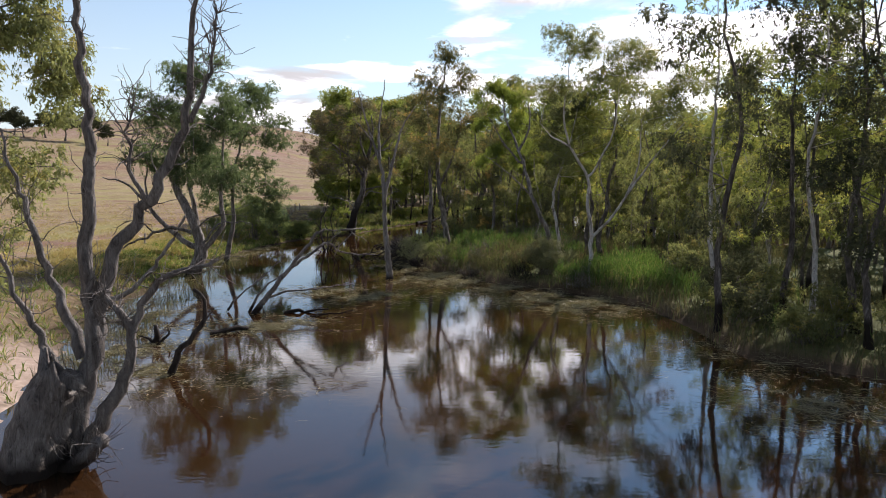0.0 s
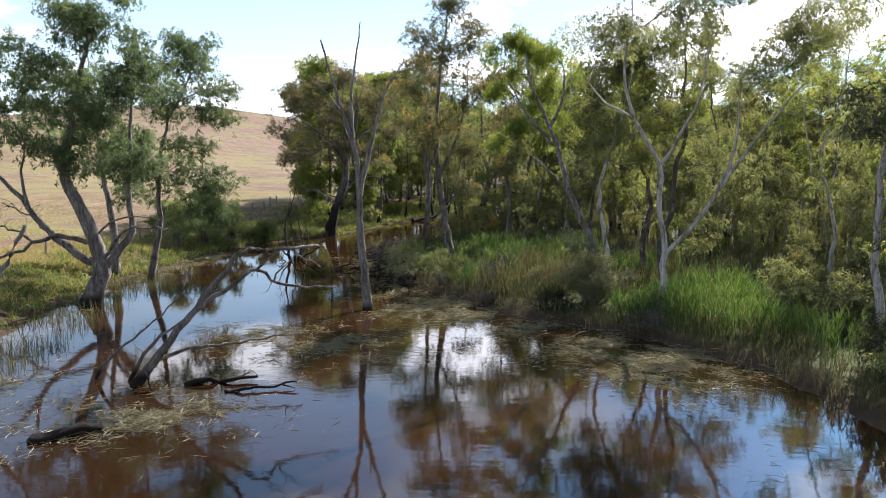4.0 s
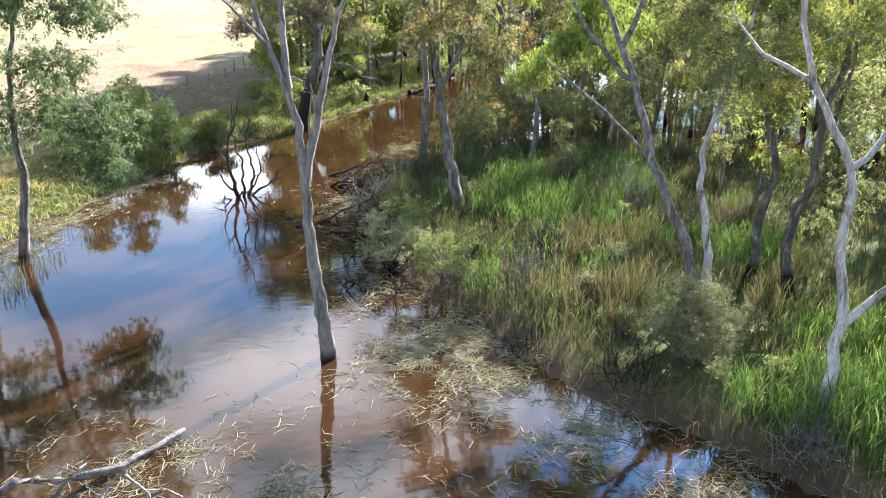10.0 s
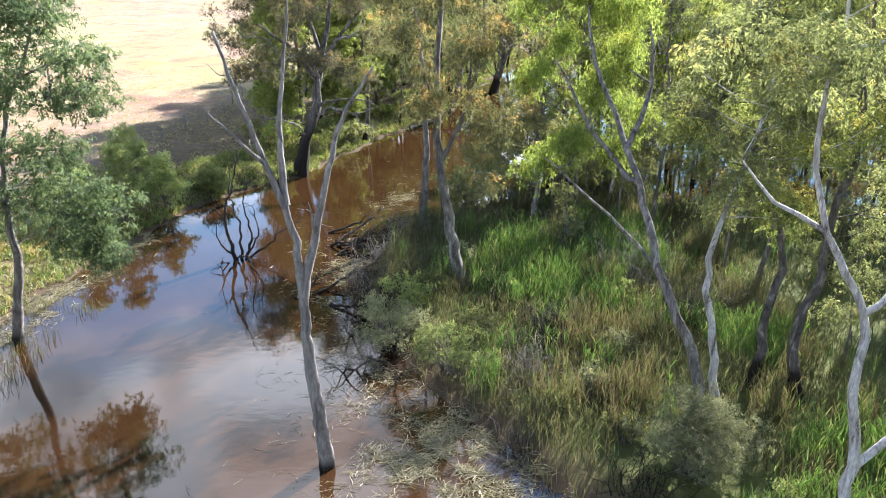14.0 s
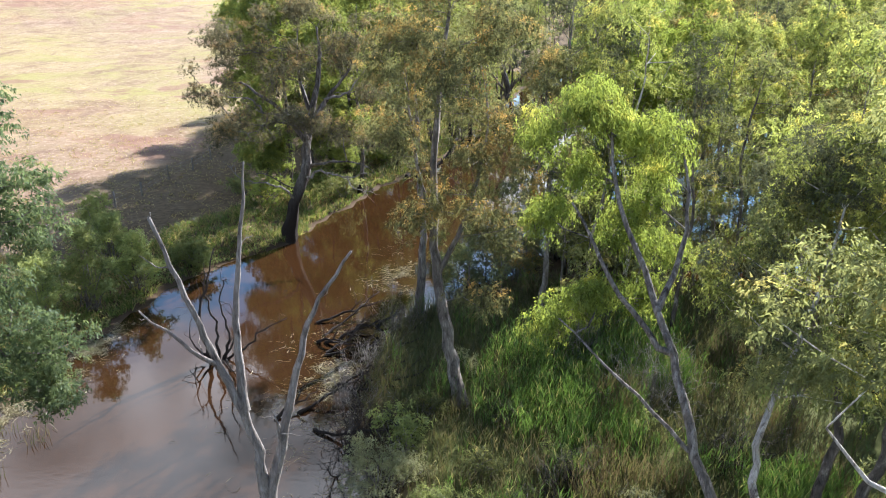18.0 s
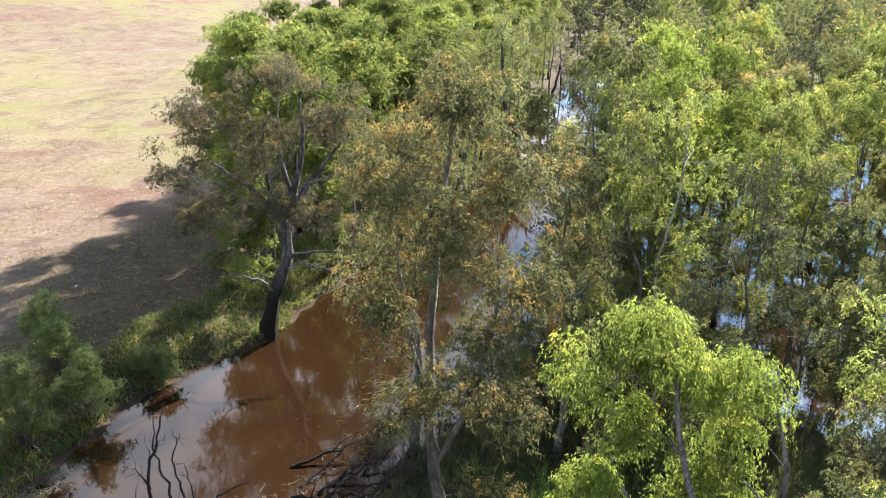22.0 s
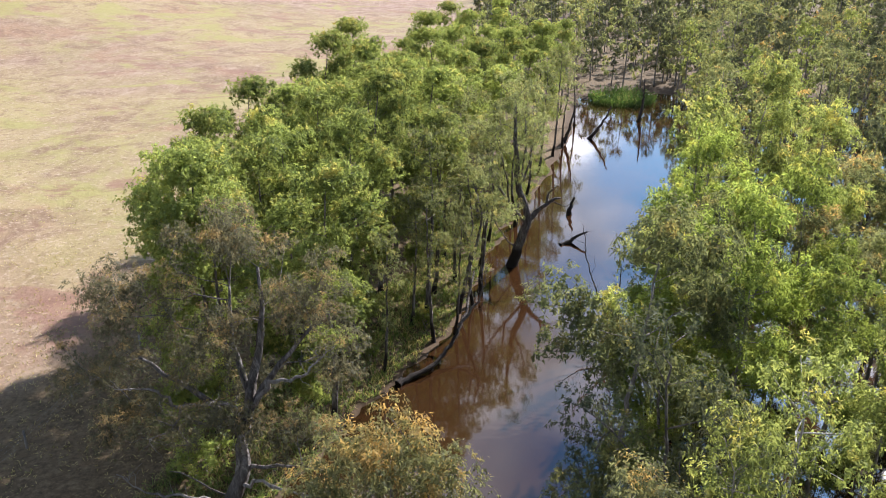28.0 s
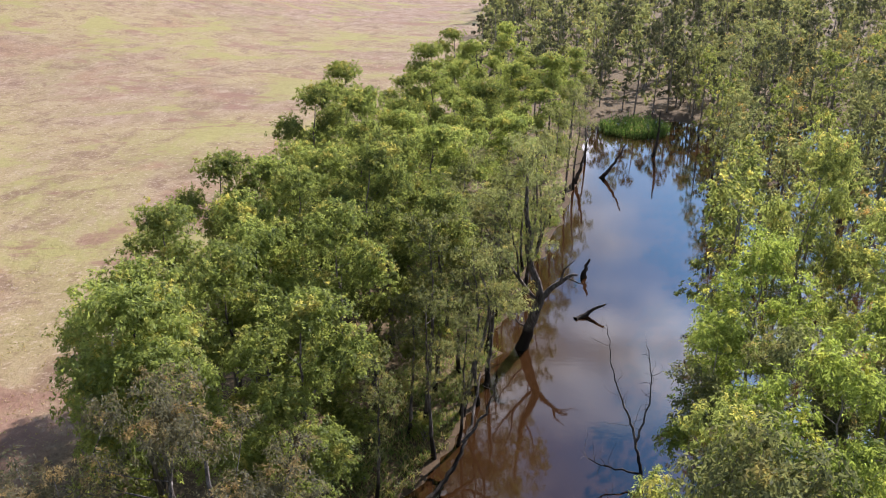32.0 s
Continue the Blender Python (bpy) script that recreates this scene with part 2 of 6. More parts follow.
BARK = {
    "pale": bark_mat("bark_pale", (0.72, 0.69, 0.65), (0.46, 0.415, 0.37), (0.11, 0.09, 0.08), 0.45, 0.2),
    "grey": bark_mat("bark_grey", (0.4, 0.365, 0.33), (0.2, 0.175, 0.155), (0.055, 0.047, 0.042), 0.8, 0.4),
    "dark": bark_mat("bark_dark", (0.3, 0.265, 0.235), (0.125, 0.107, 0.095), (0.04, 0.035, 0.03), 0.9, 1.6),
    "dead": bark_mat("bark_dead", (0.36, 0.335, 0.305), (0.23, 0.205, 0.185), (0.085, 0.075, 0.068), 0.65, 0.15),
    "burnt": bark_mat("bark_burnt", (0.32, 0.29, 0.262), (0.13, 0.115, 0.103), (0.035, 0.03, 0.026), 0.85, 3.2, 0.42),
    "old": bark_mat("bark_old", (0.3, 0.275, 0.25), (0.18, 0.16, 0.145), (0.06, 0.052, 0.046), 0.75, 0.35),
    "black": bark_mat("bark_black", (0.1, 0.085, 0.075), (0.06, 0.05, 0.045), (0.025, 0.02, 0.018), 0.8, 0.5),
}


def blade_mat(name, low, high, dry, dry_from, thin_gain=1.5, share=0.4):
    m = Mat(name)
    r = m.island()
    c = m.ramp(r, (0.0, low), (dry_from - 0.05, high), (dry_from, dry), (1.0, dry))
    c = m.mix(m.ramp(m.noise(0.25, 3.0), (0.35, 0.55), (0.65, 0.0)), c, low)
    return m.leafy(c, m.mix(1.0, c, (thin_gain, thin_gain, thin_gain * 0.6), "MULTIPLY"), share, 0.03)


REED = blade_mat("reed_green", (0.06, 0.108, 0.03), (0.145, 0.235, 0.06), (0.3, 0.27, 0.14), 0.9, 1.25, 0.42)
REED_OLD = blade_mat("reed_old", (0.055, 0.062, 0.03), (0.125, 0.13, 0.065), (0.17, 0.14, 0.09), 0.68, 1.3)
REED_DRY = blade_mat("reed_dry", (0.095, 0.075, 0.05), (0.22, 0.175, 0.11), (0.12, 0.17, 0.05), 0.75, 1.2)
GRASS = blade_mat("grass_green", (0.09, 0.135, 0.035), (0.2, 0.26, 0.07), (0.42, 0.34, 0.17), 0.66, 1.5)
STRAW = blade_mat("grass_dry", (0.4, 0.31, 0.15), (0.56, 0.46, 0.24), (0.3, 0.3, 0.1), 0.85, 1.1)
LITTER = blade_mat("litter", (0.22, 0.195, 0.115), (0.46, 0.41, 0.26), (0.16, 0.14, 0.08), 0.88, 1.0, 0.2)

m = Mat("muddy_water")
ripple = m.noise(1.6, 3.0, 0.5, m.scaled(m.pos, (1.0, 1.9, 1)))
swell = m.noise(0.35, 2.0, 0.5)
fine = m.noise(9.0, 2.0, 0.5, m.scaled(m.pos, (1.0, 2.2, 1)))
h = m.math("ADD", m.math("ADD", m.math("MULTIPLY", ripple, 0.5), swell), m.math("MULTIPLY", fine, 0.06))
silt = m.mix(m.ramp(m.noise(0.12, 4.0), (0.35, 0.0), (0.65, 1.0)), (0.027, 0.0124, 0.0049), (0.038, 0.0176, 0.0069))
WATER = m.end(silt, 0.035, m.bump(h, 0.09, 0.05), 0.5, IOR=1.6)

m = Mat("earth")
field, reedy = m.attr("field"), m.attr("reedy")
flat = m.scaled(m.pos, (1.1, 0.55, 1.0))
n_big, n_mid, n_fine = m.noise(0.035, 5.0, 0.6, flat, 0.5), m.noise(0.3, 8.0, 0.7, flat, 0.4), m.noise(3.0, 6.0, 0.7)
straw = m.ramp(n_mid, (0.34, (0.185, 0.12, 0.084)), (0.5, (0.26, 0.177, 0.128)), (0.66, (0.335, 0.245, 0.186)))
straw = m.mix(m.ramp(n_fine, (0.32, 0.4), (0.52, 0.0)), straw, (0.22, 0.155, 0.085))
green = m.mix(n_fine, (0.16, 0.15, 0.056), (0.29, 0.255, 0.105))
turf = m.mix(m.ramp(n_big, (0.5, 0.0), (0.62, 0.55)), straw, green)
sandy = m.attr("sandy")
place = m.n.new("ShaderNodeSeparateXYZ")
m.l.new(m.pos, place.inputs[0])
meadow = m.ramp(m.math("MULTIPLY", place.outputs[1], 0.001), (0.06, 0.15), (0.11, 0.55), (0.15, 0.8), (0.22, 0.75), (0.26, 0.7), (0.31, 0.7), (0.38, 0.0))
turf = m.mix(m.math("MULTIPLY", meadow, m.ramp(m.noise(0.02, 4.0, 0.6), (0.4, 0.2), (0.6, 1.0))), turf, m.mix(n_fine, (0.24, 0.2, 0.082), (0.38, 0.31, 0.145)))
turf = m.mix(m.ramp(m.noise(0.05, 4.0, 0.6, m.scaled(m.pos, (1.1, 1.0, 1)), 0.8), (0.54, 0.0), (0.66, 0.75)), turf, (0.26, 0.16, 0.1))
turf = m.mix(m.ramp(m.noise(0.8, 7.0, 0.75, m.scaled(m.pos, (1.0, 0.6, 1.0))), (0.54, 0.0), (0.64, 0.75)), turf, (0.18, 0.12, 0.07))
worn = m.noise(0.16, 9.0, 0.72, m.scaled(m.pos, (1.0, 0.8, 1.0)), 0.8)
turf = m.mix(m.ramp(worn, (0.5, 0.0), (0.62, 0.7)), turf, (0.16, 0.096, 0.066))
turf = m.mix(m.ramp(m.noise(1.7, 6.0, 0.75), (0.54, 0.0), (0.62, 0.7)), turf, (0.4, 0.31, 0.22))
patch = m.noise(0.055, 7.0, 0.68, m.scaled(m.pos, (0.8, 0.75, 1.0)), 0.5)
turf = m.mix(m.ramp(patch, (0.52, 0.0), (0.6, 0.8)), turf, m.mix(m.noise(1.1, 6.0, 0.75), (0.17, 0.155, 0.05), (0.37, 0.33, 0.13)))
bare = m.noise(0.085, 8.0, 0.72, m.scaled(m.pos, (0.6, 1.0, 2.0)), 0.4)
turf = m.mix(m.ramp(bare, (0.56, 0.0), (0.61, 0.75)), turf, m.mix(m.noise(1.4, 6.0, 0.75), (0.13, 0.066, 0.045), (0.31, 0.185, 0.135)))
floor = m.ramp(n_fine, (0.3, (0.06, 0.044, 0.025)), (0.55, (0.16, 0.115, 0.065)), (0.75, (0.27, 0.205, 0.12)))
sedge = m.mix(n_fine, (0.05, 0.07, 0.02), (0.14, 0.14, 0.05))
cover = m.mix(field, m.mix(reedy, floor, sedge), turf)
zz = m.n.new("ShaderNodeSeparateXYZ")
m.l.new(m.pos, zz.inputs[0])
mud = m.mix(n_fine, (0.045, 0.032, 0.02), (0.13, 0.09, 0.055))
wetness = m.math("SUBTRACT", m.math("ADD", 0.22, m.math("MULTIPLY", n_fine, 0.3)), zz.outputs[2])
cover = m.mix(m.math("MULTIPLY", wetness, 5.0, True), cover, mud)
cover = m.mix(sandy, cover, m.ramp(n_fine, (0.3, (0.3, 0.22, 0.17)), (0.7, (0.5, 0.39, 0.31))))
EARTH = m.end(cover, 0.95, m.bump(m.math("ADD", n_fine, m.math("MULTIPLY", n_mid, 2.0)), 0.8, 0.08), 0.1)

m = Mat("weathered_timber")
g = m.noise(6.0, 4.0, 0.6, m.scaled(m.pos, (1, 1, 0.15)))
TIMBER = m.end(m.ramp(g, (0.3, (0.12, 0.1, 0.085)), (0.7, (0.3, 0.27, 0.24))), 0.9, m.bump(g, 0.5, 0.02))
m = Mat("galvanised_wire")
WIRE = m.end((0.3, 0.3, 0.3), 0.5, None, 0.5, Metallic=0.8)

# ---- mesh helpers ----


def make_mesh(name, verts, quads=None, tris=None, smooth=False):
    verts = np.asarray(verts, np.float32)
    quads = np.zeros((0, 4), np.int32) if quads is None or len(quads) == 0 else np.asarray(quads, np.int32)
    tris = np.zeros((0, 3), np.int32) if tris is None or len(tris) == 0 else np.asarray(tris, np.int32)
    me = bpy.data.meshes.new(name)
    me.vertices.add(len(verts))
    me.vertices.foreach_set("co", verts.ravel())
    loops = np.concatenate([quads.ravel(), tris.ravel()])
    me.loops.add(len(loops))
    me.loops.foreach_set("vertex_index", loops)
    start = np.concatenate([np.arange(len(quads)) * 4, len(quads) * 4 + np.arange(len(tris)) * 3]).astype(np.int32)
    me.polygons.add(len(start))
    me.polygons.foreach_set("loop_start", start)
    if smooth:
        me.polygons.foreach_set("use_smooth", np.ones(len(start), bool))
    me.update(calc_edges=True)
    me.validate()
    return me


def part(name, me, material, parent=None, label=""):
    ob = new(name, me)
    me.materials.append(material)
    ob.parent = parent
    return tagged(ob, label)


def thing(name, at, label, category, group="", kind=""):
    ob = new(name)
    ob.empty_display_size = 0.3
    ob.location = at
    return tagged(ob, label, category, group, kind)


def smooth_path(pts, step=0.6):
    """Points along a smooth curve through pts."""
    p = np.asarray(pts, float)
    if len(p) == 2:
        n = max(2, int(np.linalg.norm(p[1] - p[0]) / step) + 1)
        return p[0] + np.linspace(0, 1, n)[:, None] * (p[1] - p[0])
    q = np.vstack([2 * p[0] - p[1], p, 2 * p[-1] - p[-2]])
    out = []
    for i in range(1, len(q) - 2):
        n = max(2, int(np.linalg.norm(q[i + 1] - q[i]) / step) + 1)
        for t in np.linspace(0, 1, n, endpoint=False):
            out.append(0.5 * (2 * q[i] + (q[i + 1] - q[i - 1]) * t + (2 * q[i - 1] - 5 * q[i] + 4 * q[i + 1] - q[i + 2]) * t * t + (3 * q[i] - q[i - 1] - 3 * q[i + 1] + q[i + 2]) * t ** 3))
    out.append(p[-1])
    return np.array(out)


def tube(pts, radii, sides, rng, rough=0.08):
    """Rings along a path, with uneven girth and a closed end."""
    pts, radii = np.asarray(pts, float), np.asarray(radii, float)
    d = np.gradient(pts, axis=0)
    d /= np.linalg.norm(d, axis=1)[:, None] + 1e-9
    ref = np.where(np.abs(d[:, 2:3]) < 0.9, np.array([[0, 0, 1.0]]), np.array([[1.0, 0, 0]]))
    if abs(d[0, 2]) >= 0.6:
        ref = np.tile([[1.0, 0.15, 0]], (len(d), 1))
    u = np.cross(d, ref)
    u /= np.linalg.norm(u, axis=1)[:, None] + 1e-9
    w = np.cross(d, u)
    a = np.linspace(0, 2 * np.pi, sides, endpoint=False)
    girth = 1 + rough * rng.standard_normal((len(pts), sides)) * 0.6 + rough * rng.standard_normal((1, sides))
    ring = (u[:, None, :] * np.cos(a)[None, :, None] + w[:, None, :] * np.sin(a)[None, :, None]) * (radii[:, None] * girth)[:, :, None]
    v = (pts[:, None, :] + ring).reshape(-1, 3)
    i = np.arange(len(pts) - 1)[:, None] * sides
    j = np.arange(sides)[None, :]
    k = (j + 1) % sides
    q = np.stack([i + j, i + k, i + sides + k, i + sides + j], -1).reshape(-1, 4)
    top = (len(pts) - 1) * sides
    v = np.vstack([v, pts[-1] + d[-1] * radii[-1] * 0.6])
    t = np.stack([top + j[0], top + k[0], np.full(sides, len(v) - 1)], -1)
    return v, q, t


def join(pieces):
    vs, qs, ts, n = [], [], [], 0
    for v, q, t in pieces:
        vs.append(v)
        qs.append(np.asarray(q).reshape(-1, 4) + n)
        ts.append(np.asarray(t).reshape(-1, 3) + n)
        n += len(v)
    return np.vstack(vs), np.vstack(qs), np.vstack(ts)


def tube_mesh(name, pieces):
    return make_mesh(name, *join(pieces), smooth=True)


def unit(v):
    return v / (np.linalg.norm(v, axis=-1, keepdims=True) + 1e-9)


def leaf_cloud(name, centres, radii, per, size, rng, flat=0.75, hang=0.8, wide=0.2, tuft=15, shell=0.55, shade=None):
    """Drooping sprays of leaves, gathered over the tops of domed clumps. Each leaf knows its spray's tone and how far out it sits."""
    share = (radii / radii.mean()) ** 2 * rng.uniform(0.6, 1.4, len(radii))
    counts = np.maximum(3, np.round(per / tuft * share).astype(int))
    c, r = np.repeat(centres, counts, 0), np.repeat(radii, counts)
    n = len(c)
    u = unit(rng.standard_normal((n, 3)))
    u[:, 2] = np.where(rng.random(n) < 0.74, np.abs(u[:, 2]), u[:, 2])
    reach = np.where(rng.random(n) < 0.12, rng.uniform(0.1, 0.6, n), shell + (1 - shell) * rng.random(n) ** 0.4)
    heart = c + u * (r * reach)[:, None] * np.array([1, 1, flat])
    along = unit(u * 0.8 + rng.standard_normal((n, 3)) * 0.45 + np.array([0, 0, -0.9 * hang]))
    reach_out = (0.1 + 0.26 * r) * rng.uniform(0.6, 1.2, n)
    shade = rng.random(len(radii)) if shade is None else shade
    tone = 0.6 * rng.random(n) + 0.4 * np.repeat(shade, counts)
    fresh = np.clip(u[:, 2], 0, 1) * np.clip(reach, 0, 1)
    each = np.maximum(5, (tuft * rng.uniform(0.5, 1.5, n)).astype(int))
    k = np.repeat(np.arange(n), each)
    n = len(k)
    f = rng.random(n)
    stray = rng.standard_normal((n, 3)) * (0.02 + 0.3 * size)
    p = heart[k] + along[k] * (reach_out[k] * (f - 0.35))[:, None] + stray
    d = along[k] * 0.55 + rng.standard_normal((n, 3)) * 0.48 + np.array([0, 0, -0.5 * hang])
    d = unit(d - u[k] * (0.5 * np.sum(d * u[k], axis=1))[:, None])
    s = unit(np.cross(d, u[k] + rng.standard_normal((n, 3)) * 0.8))
    L = (size * rng.uniform(0.6, 1.35, n))[:, None]
    w = L * wide
    # a few broad sprays inside each clump, coloured dark as its inner shade
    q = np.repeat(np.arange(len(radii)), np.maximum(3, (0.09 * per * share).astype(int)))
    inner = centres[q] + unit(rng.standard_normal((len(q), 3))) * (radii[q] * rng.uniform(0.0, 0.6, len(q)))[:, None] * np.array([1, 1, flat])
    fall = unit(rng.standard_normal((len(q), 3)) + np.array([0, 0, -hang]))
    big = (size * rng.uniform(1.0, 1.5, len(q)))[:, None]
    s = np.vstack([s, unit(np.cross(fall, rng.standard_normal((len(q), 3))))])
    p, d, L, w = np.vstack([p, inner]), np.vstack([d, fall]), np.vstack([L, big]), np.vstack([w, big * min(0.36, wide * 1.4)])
    n = len(p)
    v = np.stack([p - s * w, p + s * w, p + d * L], 1).reshape(-1, 3)
    me = make_mesh(name, v, None, np.arange(n * 3).reshape(-1, 3))
    # inner sprays take one low tone: shade between leaves put into their colour
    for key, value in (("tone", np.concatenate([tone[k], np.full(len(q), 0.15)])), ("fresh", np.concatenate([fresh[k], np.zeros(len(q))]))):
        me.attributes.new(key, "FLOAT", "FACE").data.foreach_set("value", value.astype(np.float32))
    return me


def blades(name, p, d, L, w, rng, droop=0.15):
    """Narrow blades, bent over towards their tips."""
    n = len(p)
    L, w = np.broadcast_to(L, n)[:, None], np.broadcast_to(w, n)[:, None]
    s = unit(np.cross(d, rng.standard_normal((n, 3))))
    mid = p + d * L * 0.55
    out = d * np.array([1, 1, 0.0])
    tip = p + d * L + out * L * droop + np.array([0, 0, -1.0]) * L * droop
    v = np.stack([p - s * w * 0.4, p + s * w * 0.4, mid + s * w * 0.5, mid - s * w * 0.5, tip], 1).reshape(-1, 3)
    k = np.arange(n)[:, None] * 5
    return make_mesh(name, v, k + np.array([[0, 1, 2, 3]]), k + np.array([[3, 2, 4]]))


# ---- trees ----


def grow(path, r0, lobes, clump, rng, r_tip=0.012, first=0.35, wander=0.12, boughs=()):
    """A trunk along path and boughs that reach out to clumps in the lobes. Gives chains of (points, radii) and the clumps."""
    trunk = smooth_path(path, 0.7)
    trunk[1:-1] += rng.standard_normal((len(trunk) - 2, 3)) * wander * 0.35
    nodes, parent = [p for p in trunk], [-1] + list(range(len(trunk) - 1))
    targets = []
    for cx, cy, cz, rx, ry, rz, n in lobes:
        u = unit(rng.standard_normal((n, 3))) * (rng.random((n, 1)) ** 0.45)
        targets.append(np.array([cx, cy, cz]) + u * np.array([rx, ry, rz]))
    targets = np.vstack(targets)
    targets = targets[np.argsort(np.linalg.norm(targets - trunk[-1], axis=1))]
    start = int(len(trunk) * first)
    chains = [list(range(len(trunk)))]
    least = {}
    for pts, ra, rb in boughs:
        q = smooth_path(pts, 0.7)
        q[1:-1] += rng.standard_normal((len(q) - 2, 3)) * wander * 0.3
        b = int(np.argmin(np.linalg.norm(np.array(nodes) - q[0], axis=1)))
        ids = [b]
        for k, v in enumerate(q[1:]):
            nodes.append(v)
            parent.append(ids[-1])
            ids.append(len(nodes) - 1)
            least[ids[-1]] = ra + (rb - ra) * (k + 1) / (len(q) - 1)
        chains.append(ids)
    for t in targets:
        arr = np.array(nodes)
        gap = np.linalg.norm(arr - t, axis=1)
        cost = gap + 1.3 * np.maximum(0, arr[:, 2] - t[2] + 0.25 * gap)
        cost[:start] += 50
        b = int(np.argmin(cost))
        a, dist = arr[b], gap[b]
        k = max(1, int(dist / 0.75))
        ids = [b]
        rise = np.array([0, 0, 0.18 * dist])
        side = rng.standard_normal(3) * 0.1 * dist
        for i in range(1, k + 1):
            f = i / k
            q = a + (t - a) * f + (rise * 0.0 - rise + side) * (f * (1 - f)) * 1.4
            if i < k:
                q = q + rng.standard_normal(3) * wander
            nodes.append(q)
            parent.append(ids[-1])
            ids.append(len(nodes) - 1)
        chains.append(ids)
    n = len(nodes)
    area = np.zeros(n)
    for i in range(n - 1, -1, -1):
        if area[i] == 0:
            area[i] = r_tip ** 2.1
        if parent[i] >= 0:
            area[parent[i]] += area[i]
    rad = area ** (1 / 2.1)
    nt = len(trunk)
    taper = r0 * (1 - 0.88 * np.linspace(0, 1, nt) ** 0.9)
    pipe = rad[:nt] / rad[0] * r0
    rad[:nt] = np.minimum(np.maximum(pipe, taper * 0.7), taper) + 0.008
    rad[:nt] *= 1 + 0.35 * np.exp(-np.linspace(0, nt * 0.7, nt) / 0.7)
    rad[nt:] *= min(1.2, 0.8 * r0 / max(1e-6, area[0] ** (1 / 2.1)))
    for k, v in least.items():
        rad[k] = max(rad[k] * 0.6, v)
    nodes = np.array(nodes)
    out = []
    for c, ids in enumerate(chains):
        rr = rad[ids].copy()
        if c:
            rr[0] = rr[1] * 1.12
        out.append((nodes[ids], rr))
    sizes = rng.uniform(clump[0], clump[1], len(targets))
    return out, targets, sizes


def gum(label, at, path, r0, lobes, bark, leaf, seed, per=70, size=0.34, clump=(0.7, 1.3), limbs=5, group="", flat=1.0, bare=0.0, name="gum_tree", first=0.35, leaf_label="", hang=0.8, boughs=(), cheap=False, fuller=1.0, shell=0.55, wide=0.2, gnarl=0.07):
    lobes = [(x, y, z, rx * fuller ** 0.3, ry * fuller ** 0.3, rz * fuller ** 0.3, int(n * fuller)) for x, y, z, rx, ry, rz, n in lobes]
    rng = np.random.default_rng(seed)
    chains, targets, sizes = grow(path, r0, lobes, clump, rng, first=first, boughs=boughs)
    top = thing(name, at, label, "tree", group)
    pts, rr = chains[0]
    part("trunk", tube_mesh("trunk", [tube(pts, rr, 7 if cheap else 12, rng, gnarl)]), BARK[bark], top)
    rest = sorted(chains[1:], key=lambda c: -c[1][0])
    for pts, rr in rest[:limbs]:
        part("limb", tube_mesh("limb", [tube(pts, rr, 5 if cheap else 8, rng, 0.06)]), BARK[bark], top)
    small = [tube(pts, rr, 3 if cheap else 4, rng, 0.03) for pts, rr in rest[limbs:]]
    if small:
        tagged(part("fine_branching", tube_mesh("fine_branching", small), BARK[bark], top), kind="stuff")
    keep = rng.random(len(targets)) >= bare
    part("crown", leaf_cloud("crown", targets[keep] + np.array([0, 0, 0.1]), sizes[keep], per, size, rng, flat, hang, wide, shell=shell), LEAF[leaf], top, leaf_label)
    return top


def twigs(chains, rng, count, length=(0.5, 1.6), r=0.018):
    """Crooked dead twigs off the outer parts of the limbs."""
    out = []
    for _ in range(count):
        pts, rr = chains[rng.integers(len(chains))]
        i = rng.integers(len(pts) // 3, len(pts))
        d = unit(pts[min(i + 1, len(pts) - 1)] - pts[max(i - 1, 0)] + rng.standard_normal(3) * 0.9)
        L = rng.uniform(*length)
        q = [pts[i]]
        for k in range(7):
            d = unit(d + rng.standard_normal(3) * 0.3 + np.array([0, 0, 0.06]))
            q.append(q[-1] + d * L / 7)
        rad = min(r, rr[i] * 0.7)
        out.append((np.array(q), np.linspace(rad, rad * 0.3, 8)))
    return out


def dead_wood(name, label, at, limbs, bark, seed, twig=30, category="dead tree", length=(0.5, 1.6), wander=0.05, main="trunk"):
    """Bare wood: limbs are (points from the base, first radius, last radius); the first is the trunk."""
    rng = np.random.default_rng(seed)
    top = thing(name, at, label, category)
    chains = []
    for k, (pts, ra, rb) in enumerate(limbs):
        p = smooth_path(pts, 0.4)
        p[1:-1] += rng.standard_normal((len(p) - 2, 3)) * wander
        f = np.linspace(0, 1, len(p))
        rr = ra + (rb - ra) * f ** 0.8
        if k == 0:
            rr = rr * (1 + 0.3 * np.exp(-f * len(p) * 0.4 / 0.5))
        chains.append((p, rr))
        part(main if k == 0 else "limb", tube_mesh("wood", [tube(p, rr, 12 if ra > 0.15 else 8, rng, 0.1)]), BARK[bark], top)
    if twig:
        tagged(part("brushwood", tube_mesh("brushwood", [tube(p, r, 4, rng, 0.03) for p, r in twigs(chains, rng, twig, length)]), BARK[bark], top), kind="stuff")
    return top


